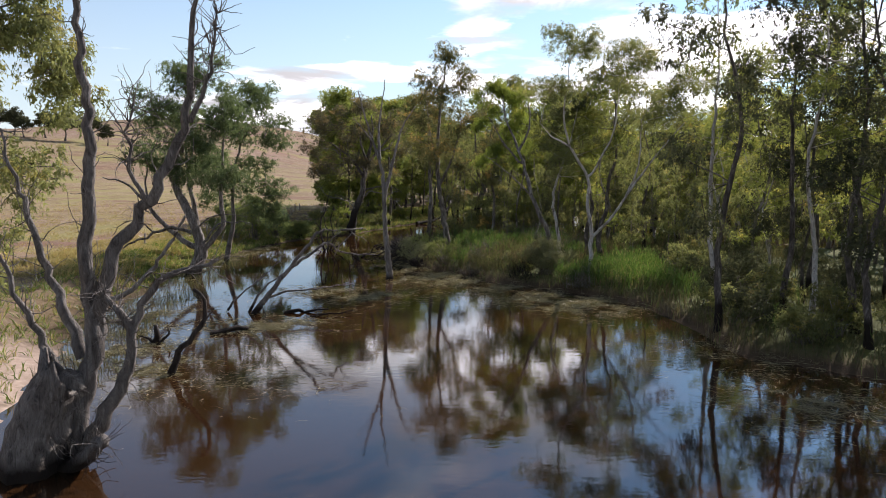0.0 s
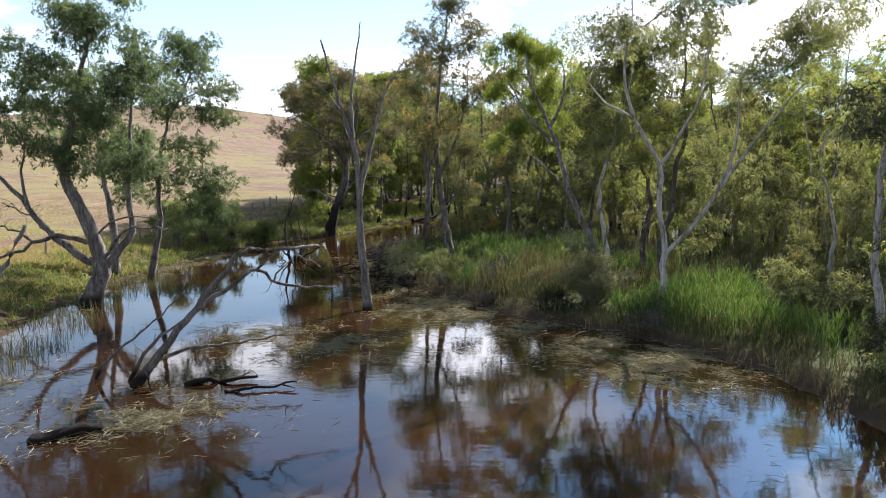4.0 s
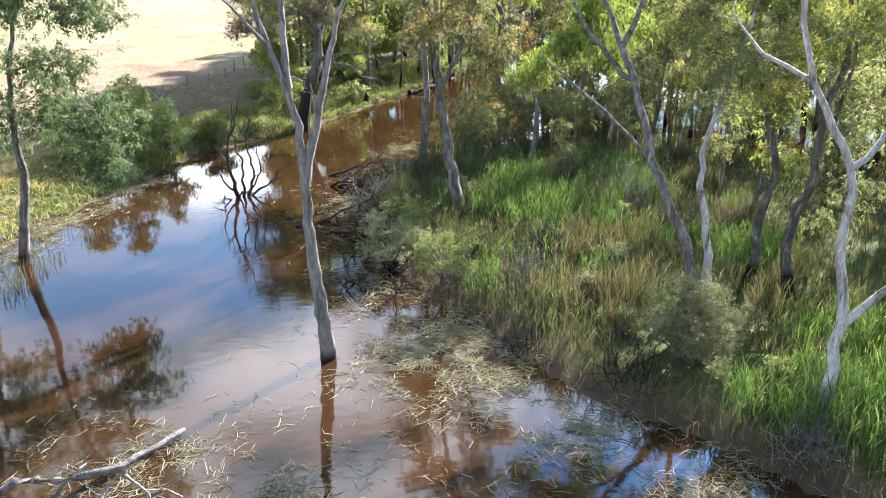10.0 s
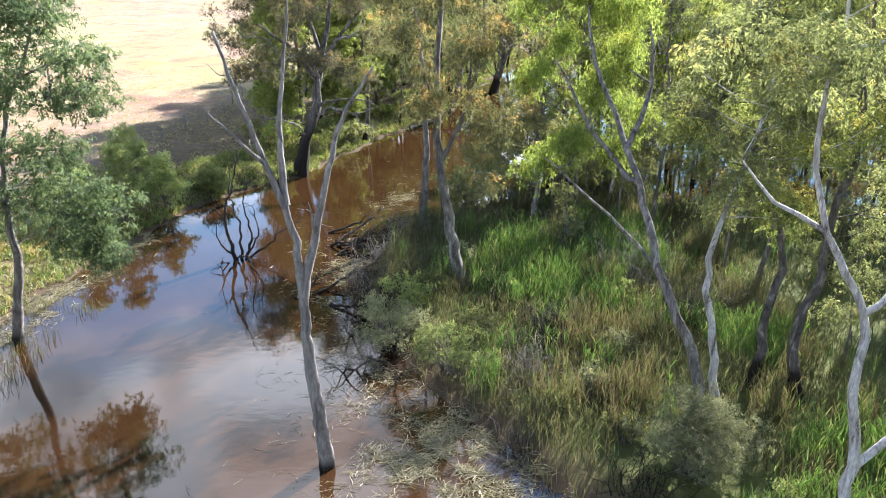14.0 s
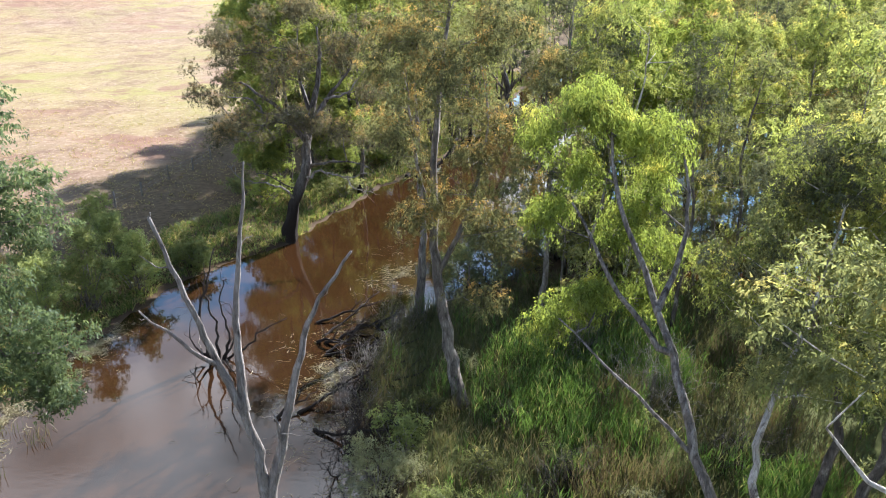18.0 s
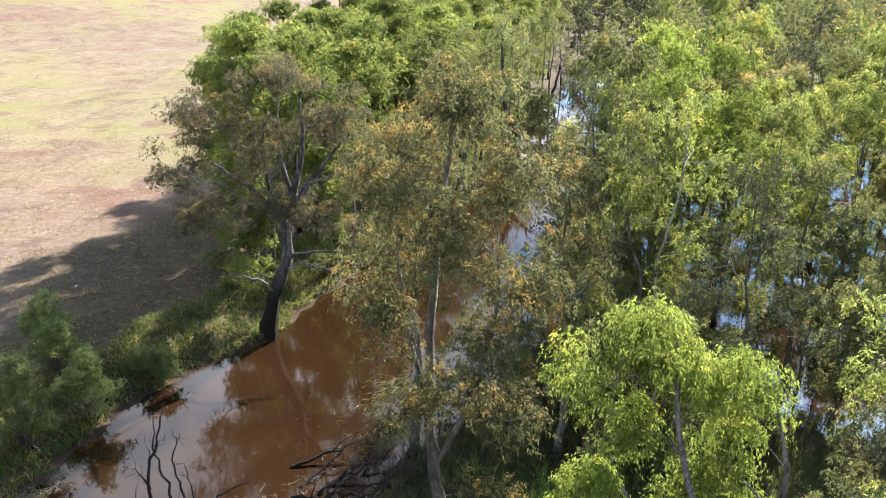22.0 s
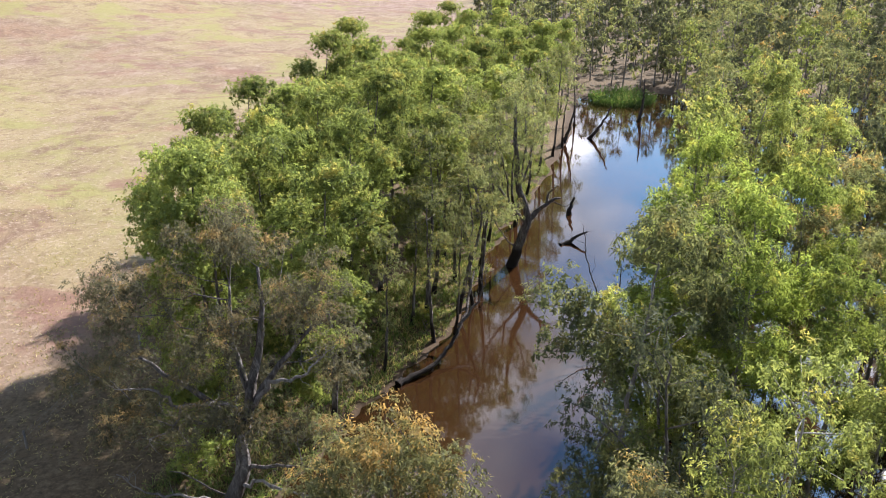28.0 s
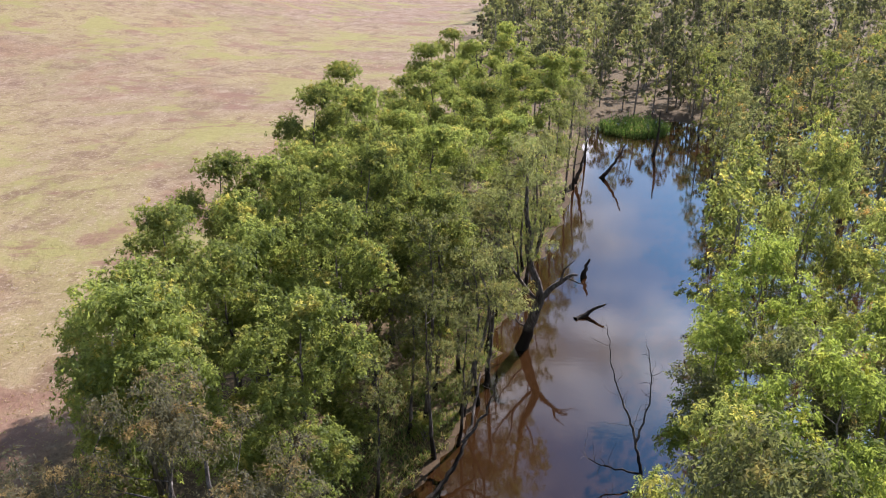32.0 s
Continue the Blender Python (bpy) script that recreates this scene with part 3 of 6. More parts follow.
# ---- the ground ----
LEFT = np.array([(-9, -400), (-11, -80), (-13, -20), (-13.5, 10), (-14.2, 24.5), (-16.3, 31), (-18.6, 40), (-19.2, 47), (-20, 56), (-20.2, 64), (-20, 69), (-19, 74), (-18, 78), (-16.7, 84), (-14.2, 88), (-11, 92),
                 (-8.2, 99), (-6, 105), (-2.2, 111.5), (0.6, 118), (2.6, 127), (4.5, 136), (10.5, 154), (17, 176), (22, 203), (28, 238), (34, 300), (40, 420), (60, 3000)], float)
REEDS = np.array([(60, -30), (30, 12), (20, 28), (16.5, 31), (13.2, 34), (13, 39), (12, 46), (9, 50.3), (7, 52.7), (4.9, 54.2), (2.8, 56.7), (1.7, 59), (0, 61), (-1.4, 63.4), (-3.2, 67), (-4, 71), (-3.9, 75), (-2.6, 80), (0.5, 83), (5, 84.5),
                  (12, 84), (20, 80), (32, 76), (60, 74), (110, 70), (110, -30)], float)


def seg_dist(p, a, b):
    ab = b - a
    t = np.clip(((p - a) @ ab) / (ab @ ab), 0, 1)
    return np.linalg.norm(p - (a + t[:, None] * ab), axis=1)


def line_dist(p, line):
    return np.min([seg_dist(p, line[i], line[i + 1]) for i in range(len(line) - 1)], axis=0)


def inside(p, poly):
    x, y = p[:, 0], p[:, 1]
    hit = np.zeros(len(p), bool)
    for i in range(len(poly)):
        (x1, y1), (x2, y2) = poly[i - 1], poly[i]
        hit ^= ((y1 > y) != (y2 > y)) & (x < (x2 - x1) * (y - y1) / (y2 - y1 + 1e-12) + x1)
    return hit


def left_side(p):
    """Distance inland on the paddock's side, negative over the water."""
    d = line_dist(p, LEFT)
    ragged = wavy(p, 6, 91) * np.interp(p[:, 1], [60, 100, 115], [0.25, 0.4, 0.9])
    return np.where(p[:, 0] < np.interp(p[:, 1], LEFT[:, 1], LEFT[:, 0]), d, -d) + ragged * np.clip(3 - d / 8, 0, 1)


def reed_side(p):
    d = line_dist(p, np.vstack([REEDS, REEDS[:1]]))
    return np.where(inside(p, REEDS), d, -d)


def wavy(p, size, seed):
    """Smooth noise from -1 to 1."""
    r = np.random.default_rng(seed)
    out = np.zeros(len(p))
    for k in range(7):
        a, f = r.uniform(0, 2 * np.pi), (0.6 + 0.35 * k) / size
        out += np.sin(2 * np.pi * f * (p[:, 0] * np.cos(a) + p[:, 1] * np.sin(a)) + r.uniform(0, 6.28)) / (1 + 0.3 * k)
    return out / 3.2


BANK_Y = [70, 78, 86, 98, 111, 118, 131, 155, 182, 215, 300]
BANK_X = [-4, -3, -1.5, 6, 9, 12.5, 17.5, 26.5, 33, 39, 60]


def channel(p):
    """How far right of the open water, in metres."""
    return p[:, 0] - np.interp(p[:, 1], BANK_Y, BANK_X)


def heights(p):
    p = np.asarray(p, float)
    dl, dr = left_side(p), reed_side(p)
    x, y = p[:, 0], p[:, 1]
    smooth = lambda v: np.clip(v, 0, 1) ** 2 * (3 - 2 * np.clip(v, 0, 1))
    land = 0.05 + 1.1 * smooth(dl / 5.0) + 0.12 * wavy(p, 9, 3) * smooth(dl / 3) + 0.5 * smooth((dl - 10) / 60)
    hill = 40 * np.exp(-((x + 205) / 170) ** 2 - ((y - 680) / 260) ** 2) + 13 * np.exp(-((x + 260) / 150) ** 2 - ((y - 330) / 110) ** 2) + 25 * np.exp(-((x + 700) / 350) ** 2 - ((y - 600) / 500) ** 2)
    land = land + hill * smooth((dl - 40) / 120)
    bed = -0.12 - 0.6 * smooth(-np.maximum(dl, dr) / 3.0)
    wood = smooth((channel(p) - 1) / 8) * smooth((y - 70) / 10)
    bed = bed + wood * (0.5 + 0.3 * wavy(p, 16, 8) + 0.12 * wavy(p, 4, 9)) + 1.0 * smooth((y - 230) / 150) * smooth(channel(p) / 20)
    bed = bed + 0.45 * np.exp(-((y - 90) / 9) ** 2) * smooth((channel(p) - 2) / 4) * smooth((17 - x) / 5)
    bed = bed + 1.1 * smooth((y - 207) / 10)
    reed = 0.05 + 0.42 * smooth(dr / 1.1) + 0.08 * wavy(p, 5, 5) * smooth(dr / 1.5)
    return np.where(dl > 0, land, np.where(dr > 0, np.maximum(reed, bed), bed))


def graded(lo, a, b, hi, step, grow_by=1.13):
    mid = list(np.arange(a, b + step * 0.5, step))
    s, v, down = step, a, []
    while v > lo:
        s *= grow_by
        v -= s
        down.append(v)
    s, v, up = step, mid[-1], []
    while v < hi:
        s *= grow_by
        v += s
        up.append(v)
    return np.array(down[::-1] + mid + up)


gx, gy = graded(-2500, -42, 44, 2500, 0.8), graded(-600, 14, 140, 3500, 0.8)
X, Y = np.meshgrid(gx, gy)
P = np.stack([X.ravel(), Y.ravel()], 1)
Z = heights(P)
nx = len(gx)
ii = (np.arange(len(gy) - 1)[:, None] * nx + np.arange(nx - 1)[None, :]).ravel()
me = make_mesh("ground", np.column_stack([P, Z]), np.stack([ii, ii + 1, ii + nx + 1, ii + nx], 1), smooth=True)
fa = me.attributes.new("field", "FLOAT", "POINT")
# litter brown under the belt, widened over the paddock to deepen its tree shade
fa.data.foreach_set("value", (np.clip((left_side(P) - 2.0) / 3.0, 0, 1) * (1 - np.clip((P[:, 1] - 80) / 8, 0, 1) * np.clip((np.interp(P[:, 1], [80, 92, 104], [7, 15, 23]) + 2 * wavy(P, 12, 77) - left_side(P)) / 4, 0, 1))).astype(np.float32))
sa = me.attributes.new("sandy", "FLOAT", "POINT")
sa.data.foreach_set("value", (np.clip((3.4 + wavy(P, 6, 78) - np.abs(left_side(P) - 1.5)) / 1.5, 0, 1) * np.clip((37 - P[:, 1]) / 4, 0, 1)).astype(np.float32))
ra = me.attributes.new("reedy", "FLOAT", "POINT")
ra.data.foreach_set("value", np.clip(reed_side(P) / 2.0, 0, 1).astype(np.float32))
tagged(part("ground", me, EARTH), "dry straw paddock, muddy banks and leaf-littered flood plain", "ground", kind="structure")


def gz(x, y):
    return float(heights(np.array([[x, y]]))[0])


w = 420.0
tagged(part("water", make_mesh("water", [(-60, -150, 0), (w, -150, 0), (w, 420, 0), (-60, 420, 0)], [(0, 1, 2, 3)]), WATER), "still muddy brown water of a flooded creek", "water", kind="structure")

# ---- the trees that stand out ----


def spot(x, y, sink=0.15):
    return (x, y, gz(x, y) - sink)


# pale gum with a forked white trunk, in the reeds
gum("white-barked river gum with a forked crooked trunk among reeds", spot(9.9, 52.4), [(0, 0, 0), (0.05, 0, 3.2), (-0.15, 0.2, 5.4), (-0.25, 0.3, 7.2), (-1.4, 0.4, 9.2), (-1.9, 0.6, 11.2), (-1.6, 0.8, 13.2), (-1.4, 1, 15.5)], 0.165,
    [(-1.5, 1, 15.6, 2.2, 2.2, 1.6, 22), (4.6, 0.2, 11.2, 2.0, 2.0, 1.8, 18), (-2.6, 1.0, 12.2, 1.8, 1.8, 1.8, 12), (6.4, 0.6, 13.0, 2.0, 2.0, 1.8, 18), (1.0, -0.6, 13.6, 1.8, 1.6, 1.8, 16), (3.0, 0.6, 14.8, 1.8, 1.8, 1.6, 14)],
    "pale", "olive", 11, per=620, size=0.1, clump=(0.5, 0.9), limbs=10, first=0.45,
    boughs=[([(0.05, 0, 3.2), (1.2, 0.1, 4.2), (2.3, 0.2, 5.8), (3.4, 0.3, 7.4), (4.6, 0.4, 9.0), (6.2, 0.5, 10.8)], 0.11, 0.04), ([(-0.2, 0.3, 7.0), (0.6, 0.2, 8.4), (1.4, 0, 10.2), (1.6, -0.2, 12.2)], 0.09, 0.03),
            ([(2.4, 0.2, 5.9), (3.2, 0.5, 8.0), (3.4, 0.7, 10.5)], 0.08, 0.03), ([(-1.4, 0.4, 9.4), (-2.6, 0.5, 9.9), (-3.4, 0.7, 10.8)], 0.07, 0.02)])
# brown-tipped gum beside the channel
gum("tall slender gum with a rust-tipped olive crown at the water's edge", spot(0.6, 71.0), [(0, 0, 0), (-0.3, 0, 1.8), (-0.8, 0.2, 5), (-1.1, 0.5, 8), (-1.0, 1.0, 12), (-0.6, 1.6, 15), (-0.3, 2.0, 17.6)], 0.28,
    [(-0.48, 1.54, 17.6, 1.44, 1.44, 1.1, 14), (-1.92, 0.98, 15.2, 1.37, 1.44, 1.5, 14), (1.08, 1.26, 15, 1.37, 1.44, 1.6, 14), (-0.48, -0.28, 13.8, 1.44, 1.15, 1.6, 11), (1.68, 0.42, 11.8, 1.3, 1.22, 1.6, 11), (-2.4, 0.7, 11.8, 1.22, 1.15, 1.6, 10), (0.48, -0.56, 10, 1.22, 1.01, 1.5, 8), (-1.44, -0.28, 9, 1.08, 0.94, 1.4, 7), (1.44, 0.14, 8, 1.01, 0.86, 1.3, 6), (0.6, 0, 5, 0.72, 0.65, 1, 4)],
    "grey", "brown", 12, per=478, size=0.115, clump=(0.6, 1.05), limbs=10, first=0.3,
    boughs=[([(-1.0, 0.5, 8), (-1.7, 0.8, 10.4), (-2.0, 1.0, 13.4)], 0.11, 0.04), ([(-0.9, 0.3, 6.4), (0.1, 0.2, 8.4), (0.9, 0.5, 11.4), (1.0, 0.9, 13.4)], 0.12, 0.04)])
gum("slender gum with a rust-tipped crown in flooded ground", spot(4.9, 80.0), [(0, 0, 0), (0.3, 0, 4), (-0.2, 0.3, 8), (0, 0, 12.5)], 0.17,
    [(0, 0, 12.6, 1.3, 1.3, 1.7, 16), (0.84, 0.48, 10, 1.04, 1.04, 1.7, 10), (-0.96, -0.32, 9.2, 0.98, 0.98, 1.7, 9), (0.12, 0, 6.8, 0.91, 0.91, 1.4, 6)], "grey", "brown", 13, per=435, size=0.115, clump=(0.5, 0.95))
gum("gum with a full rust-tipped crown at the end of the reeds", spot(-1.6, 80.6), [(0, 0, 0), (0.4, 0, 4), (0.2, 0.3, 8), (0.1, 0.2, 11.5), (-0.1, 0.2, 14.6)], 0.24,
    [(-0.15, 0.36, 14.8, 1.52, 1.44, 1.1, 14), (-1.42, 0.54, 13.2, 1.12, 1.2, 1.2, 10), (1.42, 0, 13.4, 1.2, 1.2, 1.3, 11), (0.15, -1.44, 12.4, 1.2, 1.04, 1.3, 8), (1.95, 0.18, 10.8, 1.04, 1.04, 1.3, 8), (-1.8, 0.18, 10.6, 0.96, 0.96, 1.3, 7), (0, 1.26, 10.4, 1.04, 0.96, 1.3, 7), (0.45, -0.54, 8.4, 0.96, 0.96, 1.2, 5)], "grey", "brown", 27, per=464, size=0.115, clump=(0.5, 0.95), limbs=8)
# bright young crown on a leaning trunk
gum("leaning gum with a bright lime-green drooping crown", spot(8.2, 58.2), [(0, 0, 0), (-0.2, 0.2, 2.6), (-1.3, 0.9, 5.2), (-1.9, 2.2, 7.6), (-2.6, 3.8, 10.0), (-3.3, 5.2, 12.2), (-3.4, 6.0, 14.4)], 0.2,
    [(-4.0, 6.2, 14.2, 0.9, 1.0, 0.7, 9), (-3.2, 6.0, 13.4, 0.6, 0.8, 0.6, 5), (-5.5, 6.0, 13.3, 0.6, 0.8, 0.6, 5), (-2.0, 6.0, 12.9, 0.7, 0.9, 0.8, 8), (-1.9, 6.2, 11.6, 0.6, 0.8, 0.8, 6), (-4.2, 5.8, 12.2, 0.8, 0.8, 0.7, 6), (-5.2, 5.4, 10.6, 0.7, 0.8, 0.8, 5),
     (-3.0, 5.6, 10.4, 0.9, 0.9, 0.9, 6), (-1.6, 6.2, 9.6, 0.7, 0.8, 0.8, 5), (-4.2, 4.4, 8.8, 0.9, 0.8, 0.7, 5), (-2.2, 5.4, 8.2, 0.8, 0.8, 0.9, 5), (-5.4, 4.6, 8.2, 0.8, 0.8, 0.6, 4)],
    "grey", "bright", 14, per=640, hang=1.5, size=0.1, clump=(0.42, 0.78), limbs=9, first=0.45,
    boughs=[([(-2.0, 2.4, 7.9), (-3.4, 3.2, 9.6), (-4.6, 4.6, 11.8)], 0.1, 0.03), ([(-2.3, 3.2, 9.0), (-1.4, 4.4, 11.0), (-1.4, 5.4, 13.0)], 0.1, 0.03), ([(-1.4, 1.2, 5.6), (-3.4, 2.0, 7.6), (-5.0, 3.4, 8.8)], 0.07, 0.02)])
gum("leaning pale gum beside a rounded shrub", spot(9.1, 58.8), [(0, 0, 0), (-0.5, 0.3, 3.2), (-0.7, 0.9, 6.0), (0.4, 1.6, 9.2), (1.2, 2.2, 12.2)], 0.16,
    [(1.4, 2.6, 12.4, 1.9, 1.9, 1.6, 20), (2.8, 2.0, 9.8, 1.7, 1.7, 1.6, 15), (-0.4, 2.6, 9.8, 1.4, 1.5, 1.5, 11), (2.0, 1.8, 7.2, 1.2, 1.2, 1.2, 7)], "pale", "lime", 15, per=560, size=0.1, clump=(0.5, 0.9))
gum("stout dark gum behind the reeds", spot(11.0, 61.4), [(0, 0, 0), (0.35, 0.1, 1.6), (0.3, 0.2, 2.9), (0.75, 0.4, 4.6), (0.5, 0.5, 6.2), (-0.3, 0.7, 8.2), (-0.3, 0.9, 9.9), (-0.8, 1.0, 12.5)], 0.18,
    [(-0.8, 1.0, 12.8, 2.0, 2.0, 1.6, 18), (-2.6, 0.6, 10.0, 1.5, 1.5, 1.5, 10), (1.2, 1.0, 9.8, 1.5, 1.5, 1.5, 10)], "dark", "dull", 24, per=560, size=0.1, clump=(0.5, 0.95))
gum("broad dark-trunked gum behind the reeds", spot(12.5, 60.5), [(0, 0, 0), (-0.35, 0.1, 1.5), (-0.3, 0.3, 3.1), (0.25, 0.4, 4.8), (0.3, 0.7, 6.8), (0.95, 0.9, 8.6), (0.8, 1.0, 10.8), (0.8, 1.2, 14)], 0.21,
    [(0.8, 1.2, 14.0, 2.0, 1.9, 1.4, 18), (2.4, 1.0, 11.5, 1.4, 1.4, 1.5, 9), (-1.8, 1.0, 11, 2.0, 2.0, 2.0, 18), (-3.6, -0.2, 8.6, 1.5, 1.5, 1.5, 10), (2.2, 0, 7.6, 1.6, 1.6, 1.5, 10)], "dark", "olive", 16, per=640, size=0.1, clump=(0.55, 1.0))
# the old gum with the blackened butt
OLD = gum("old gum with a fire-blackened butt and sparse grey-brown crown", spot(-11.0, 92.8, 0.4), [(0, 0, 0), (0.35, 0, 1.8), (0.8, 0.1, 3.4), (1.4, 0.2, 5.2), (1.7, 0.5, 7.2), (2.0, 1.0, 9.0), (2.6, 1.8, 12.2), (2.4, 2.6, 14.4)], 0.52,
    [(0.8, 3.6, 15.0, 2.8, 2.6, 1.5, 26), (-2.4, 1.6, 13.4, 2.6, 2.4, 1.8, 26), (4.4, 2.4, 13.0, 2.6, 2.2, 1.8, 24), (0.8, 0.0, 11.4, 2.4, 1.8, 1.8, 18), (-4.2, 0.4, 10.6, 1.8, 1.8, 1.8, 14), (6.0, 1.6, 10.0, 1.6, 1.5, 1.3, 10), (-3.6, 1.0, 7.6, 1.8, 1.6, 1.4, 12), (1.4, 3.0, 8.4, 1.8, 1.6, 1.6, 10), (0.4, -1.2, 9.0, 1.6, 0.9, 1.3, 8), (3.2, -1.0, 8.2, 1.5, 0.9, 1.2, 8), (-1.6, -0.8, 8.4, 1.4, 0.9, 1.2, 7), (4.6, 0.4, 7.4, 1.2, 0.9, 0.9, 6)],
    "burnt", "faded", 17, gnarl=0.2, per=435, size=0.115, clump=(0.55, 1.0), limbs=12, first=0.5,
    boughs=[([(1.7, 0.4, 7.0), (0.6, 0.2, 8.8), (-0.9, 0.0, 10.2), (-2.4, 0.2, 11.2)], 0.2, 0.06), ([(1.9, 0.7, 8.2), (3.4, 1.2, 10.4), (4.8, 1.6, 12.0)], 0.18, 0.06), ([(1.4, 0.2, 5.4), (3.2, -0.2, 6.0), (5.4, -0.4, 5.8), (6.2, -0.4, 5.2)], 0.1, 0.02), ([(0.9, 0.1, 3.8), (-1.0, 0.4, 4.8), (-2.0, 0.6, 5.0)], 0.06, 0.02), ([(2.0, 0.9, 8.8), (1.2, 1.8, 11), (1.0, 2.8, 13.4)], 0.16, 0.05)])
rng = np.random.default_rng(170)
for pts, ra in [([(1.8, 0.6, 7.9), (0.9, 0.1, 9.0), (-0.6, -0.5, 9.3), (-1.5, -0.9, 10.2), (-3.0, -1.2, 10.5)], 0.14), ([(1.6, 0.3, 6.2), (1.9, -0.4, 7.3), (1.6, -0.7, 8.4), (2.0, -0.9, 9.2)], 0.15), ([(1.2, 0.1, 4.6), (2.6, -0.7, 5.4), (4.4, -1.1, 5.2), (5.8, -1.3, 5.5)], 0.1),
                ([(2.0, 0.8, 8.4), (3.2, 0.2, 9.9), (4.6, -0.2, 10.6), (5.8, -0.6, 12.0)], 0.13), ([(0.8, 0.0, 3.4), (-0.8, -0.6, 4.6), (-2.4, -0.8, 4.9), (-3.6, -1.2, 6.2)], 0.08), ([(-0.6, -0.5, 9.3), (-0.9, -1.0, 8.4), (-1.8, -1.4, 8.2)], 0.06), ([(4.4, -1.1, 5.2), (5.0, -1.6, 4.5), (5.9, -1.8, 4.4)], 0.045)]:
    p = smooth_path(pts, 0.35)
    p[1:-1] += rng.standard_normal((len(p) - 2, 3)) * 0.06
    limb = part("dead_limb", tube_mesh("dead_limb", [tube(p, np.linspace(ra, 0.02, len(p)), 8, rng, 0.1)]), BARK["dead"], OLD, "bleached bare limb")
    tagged(part("brushwood", tube_mesh("brushwood", [tube(q, r, 3, rng, 0.0) for q, r in twigs([(p, np.linspace(ra, 0.02, len(p)))], rng, 14, (0.4, 1.2))]), BARK["dead"], limb), kind="stuff")
# gums on the paddock's bank
SPREAD = gum("spreading gum with a curved butt on the grassy bank", spot(-19.0, 58.6), [(0, 0, 0), (0.6, 0, 1.6), (0.8, 0, 2.6), (0.5, 0, 4.0), (-0.2, 0.1, 5.6), (-0.9, 0.2, 7.2), (-0.6, 0.3, 10), (0.2, 0.4, 13), (0.8, 0.4, 15)], 0.5,
    [(0.8, 0.4, 15.2, 2.0, 2.0, 1.4, 26), (2.8, 0.2, 12.6, 1.8, 1.8, 1.8, 22), (-1.8, 0.4, 12.6, 2.0, 2.0, 1.7, 22), (0.8, 0, 10.2, 2.0, 1.8, 1.4, 18), (-3.0, 0.2, 9.6, 1.5, 1.5, 1.4, 12), (2.6, -0.4, 8.0, 1.4, 1.3, 1.2, 12), (-0.4, 0, 7.6, 1.4, 1.2, 1.0, 8)],
    "grey", "green", 18, per=330, size=0.145, clump=(0.5, 0.95), fuller=1.5, limbs=10, first=0.4,
    boughs=[([(0.7, 0, 2.2), (1.6, 0, 3.2), (2.5, 0, 4.4), (2.4, 0.1, 6.4), (2.6, 0.2, 9.2), (2.8, 0.2, 12)], 0.22, 0.05), ([(0.7, 0, 2.4), (-1.0, 0, 3.6), (-2.4, 0, 5.0), (-3.7, 0.1, 6.6), (-4.9, 0.2, 7.5), (-6.4, 0.2, 7.9)], 0.24, 0.04), ([(-0.1, 0, 5.2), (-1.2, 0.2, 7.4), (-1.8, 0.3, 9.8)], 0.14, 0.03), ([(-3.0, 0, 5.8), (-3.2, 0.2, 7.6), (-3.0, 0.3, 9.4)], 0.1, 0.03), ([(0.5, 0, 4.2), (2.4, -0.3, 5.2), (4.4, -0.4, 5.0)], 0.07, 0.02)])
rng = np.random.default_rng(171)
for pts, ra in [([(0.2, -0.1, 3.8), (-1.4, -0.4, 4.2), (-3.0, -0.6, 3.5), (-4.6, -0.7, 2.8), (-6.4, -0.9, 1.7)], 0.13), ([(-2.4, -0.5, 3.8), (-3.6, -0.6, 4.6), (-4.6, -0.6, 4.7), (-5.4, -0.7, 3.7)], 0.06), ([(-1.6, -0.4, 4.2), (-2.4, -0.7, 5.2), (-3.8, -0.9, 6.0)], 0.05), ([(0.9, 0, 2.8), (2.2, -0.4, 4.4), (3.8, -0.6, 4.7), (5.0, -0.7, 4.4)], 0.1)]:
    p = smooth_path(pts, 0.35)
    p[1:-1] += rng.standard_normal((len(p) - 2, 3)) * 0.06
    limb = part("dead_limb", tube_mesh("dead_limb", [tube(p, np.linspace(ra, 0.02, len(p)), 8, rng, 0.1)]), BARK["old"], SPREAD, "bare dead limb")
    tagged(part("brushwood", tube_mesh("brushwood", [tube(q, r, 3, rng, 0.0) for q, r in twigs([(p, np.linspace(ra, 0.02, len(p)))], rng, 16, (0.4, 1.3))]), BARK["old"], limb), kind="stuff")
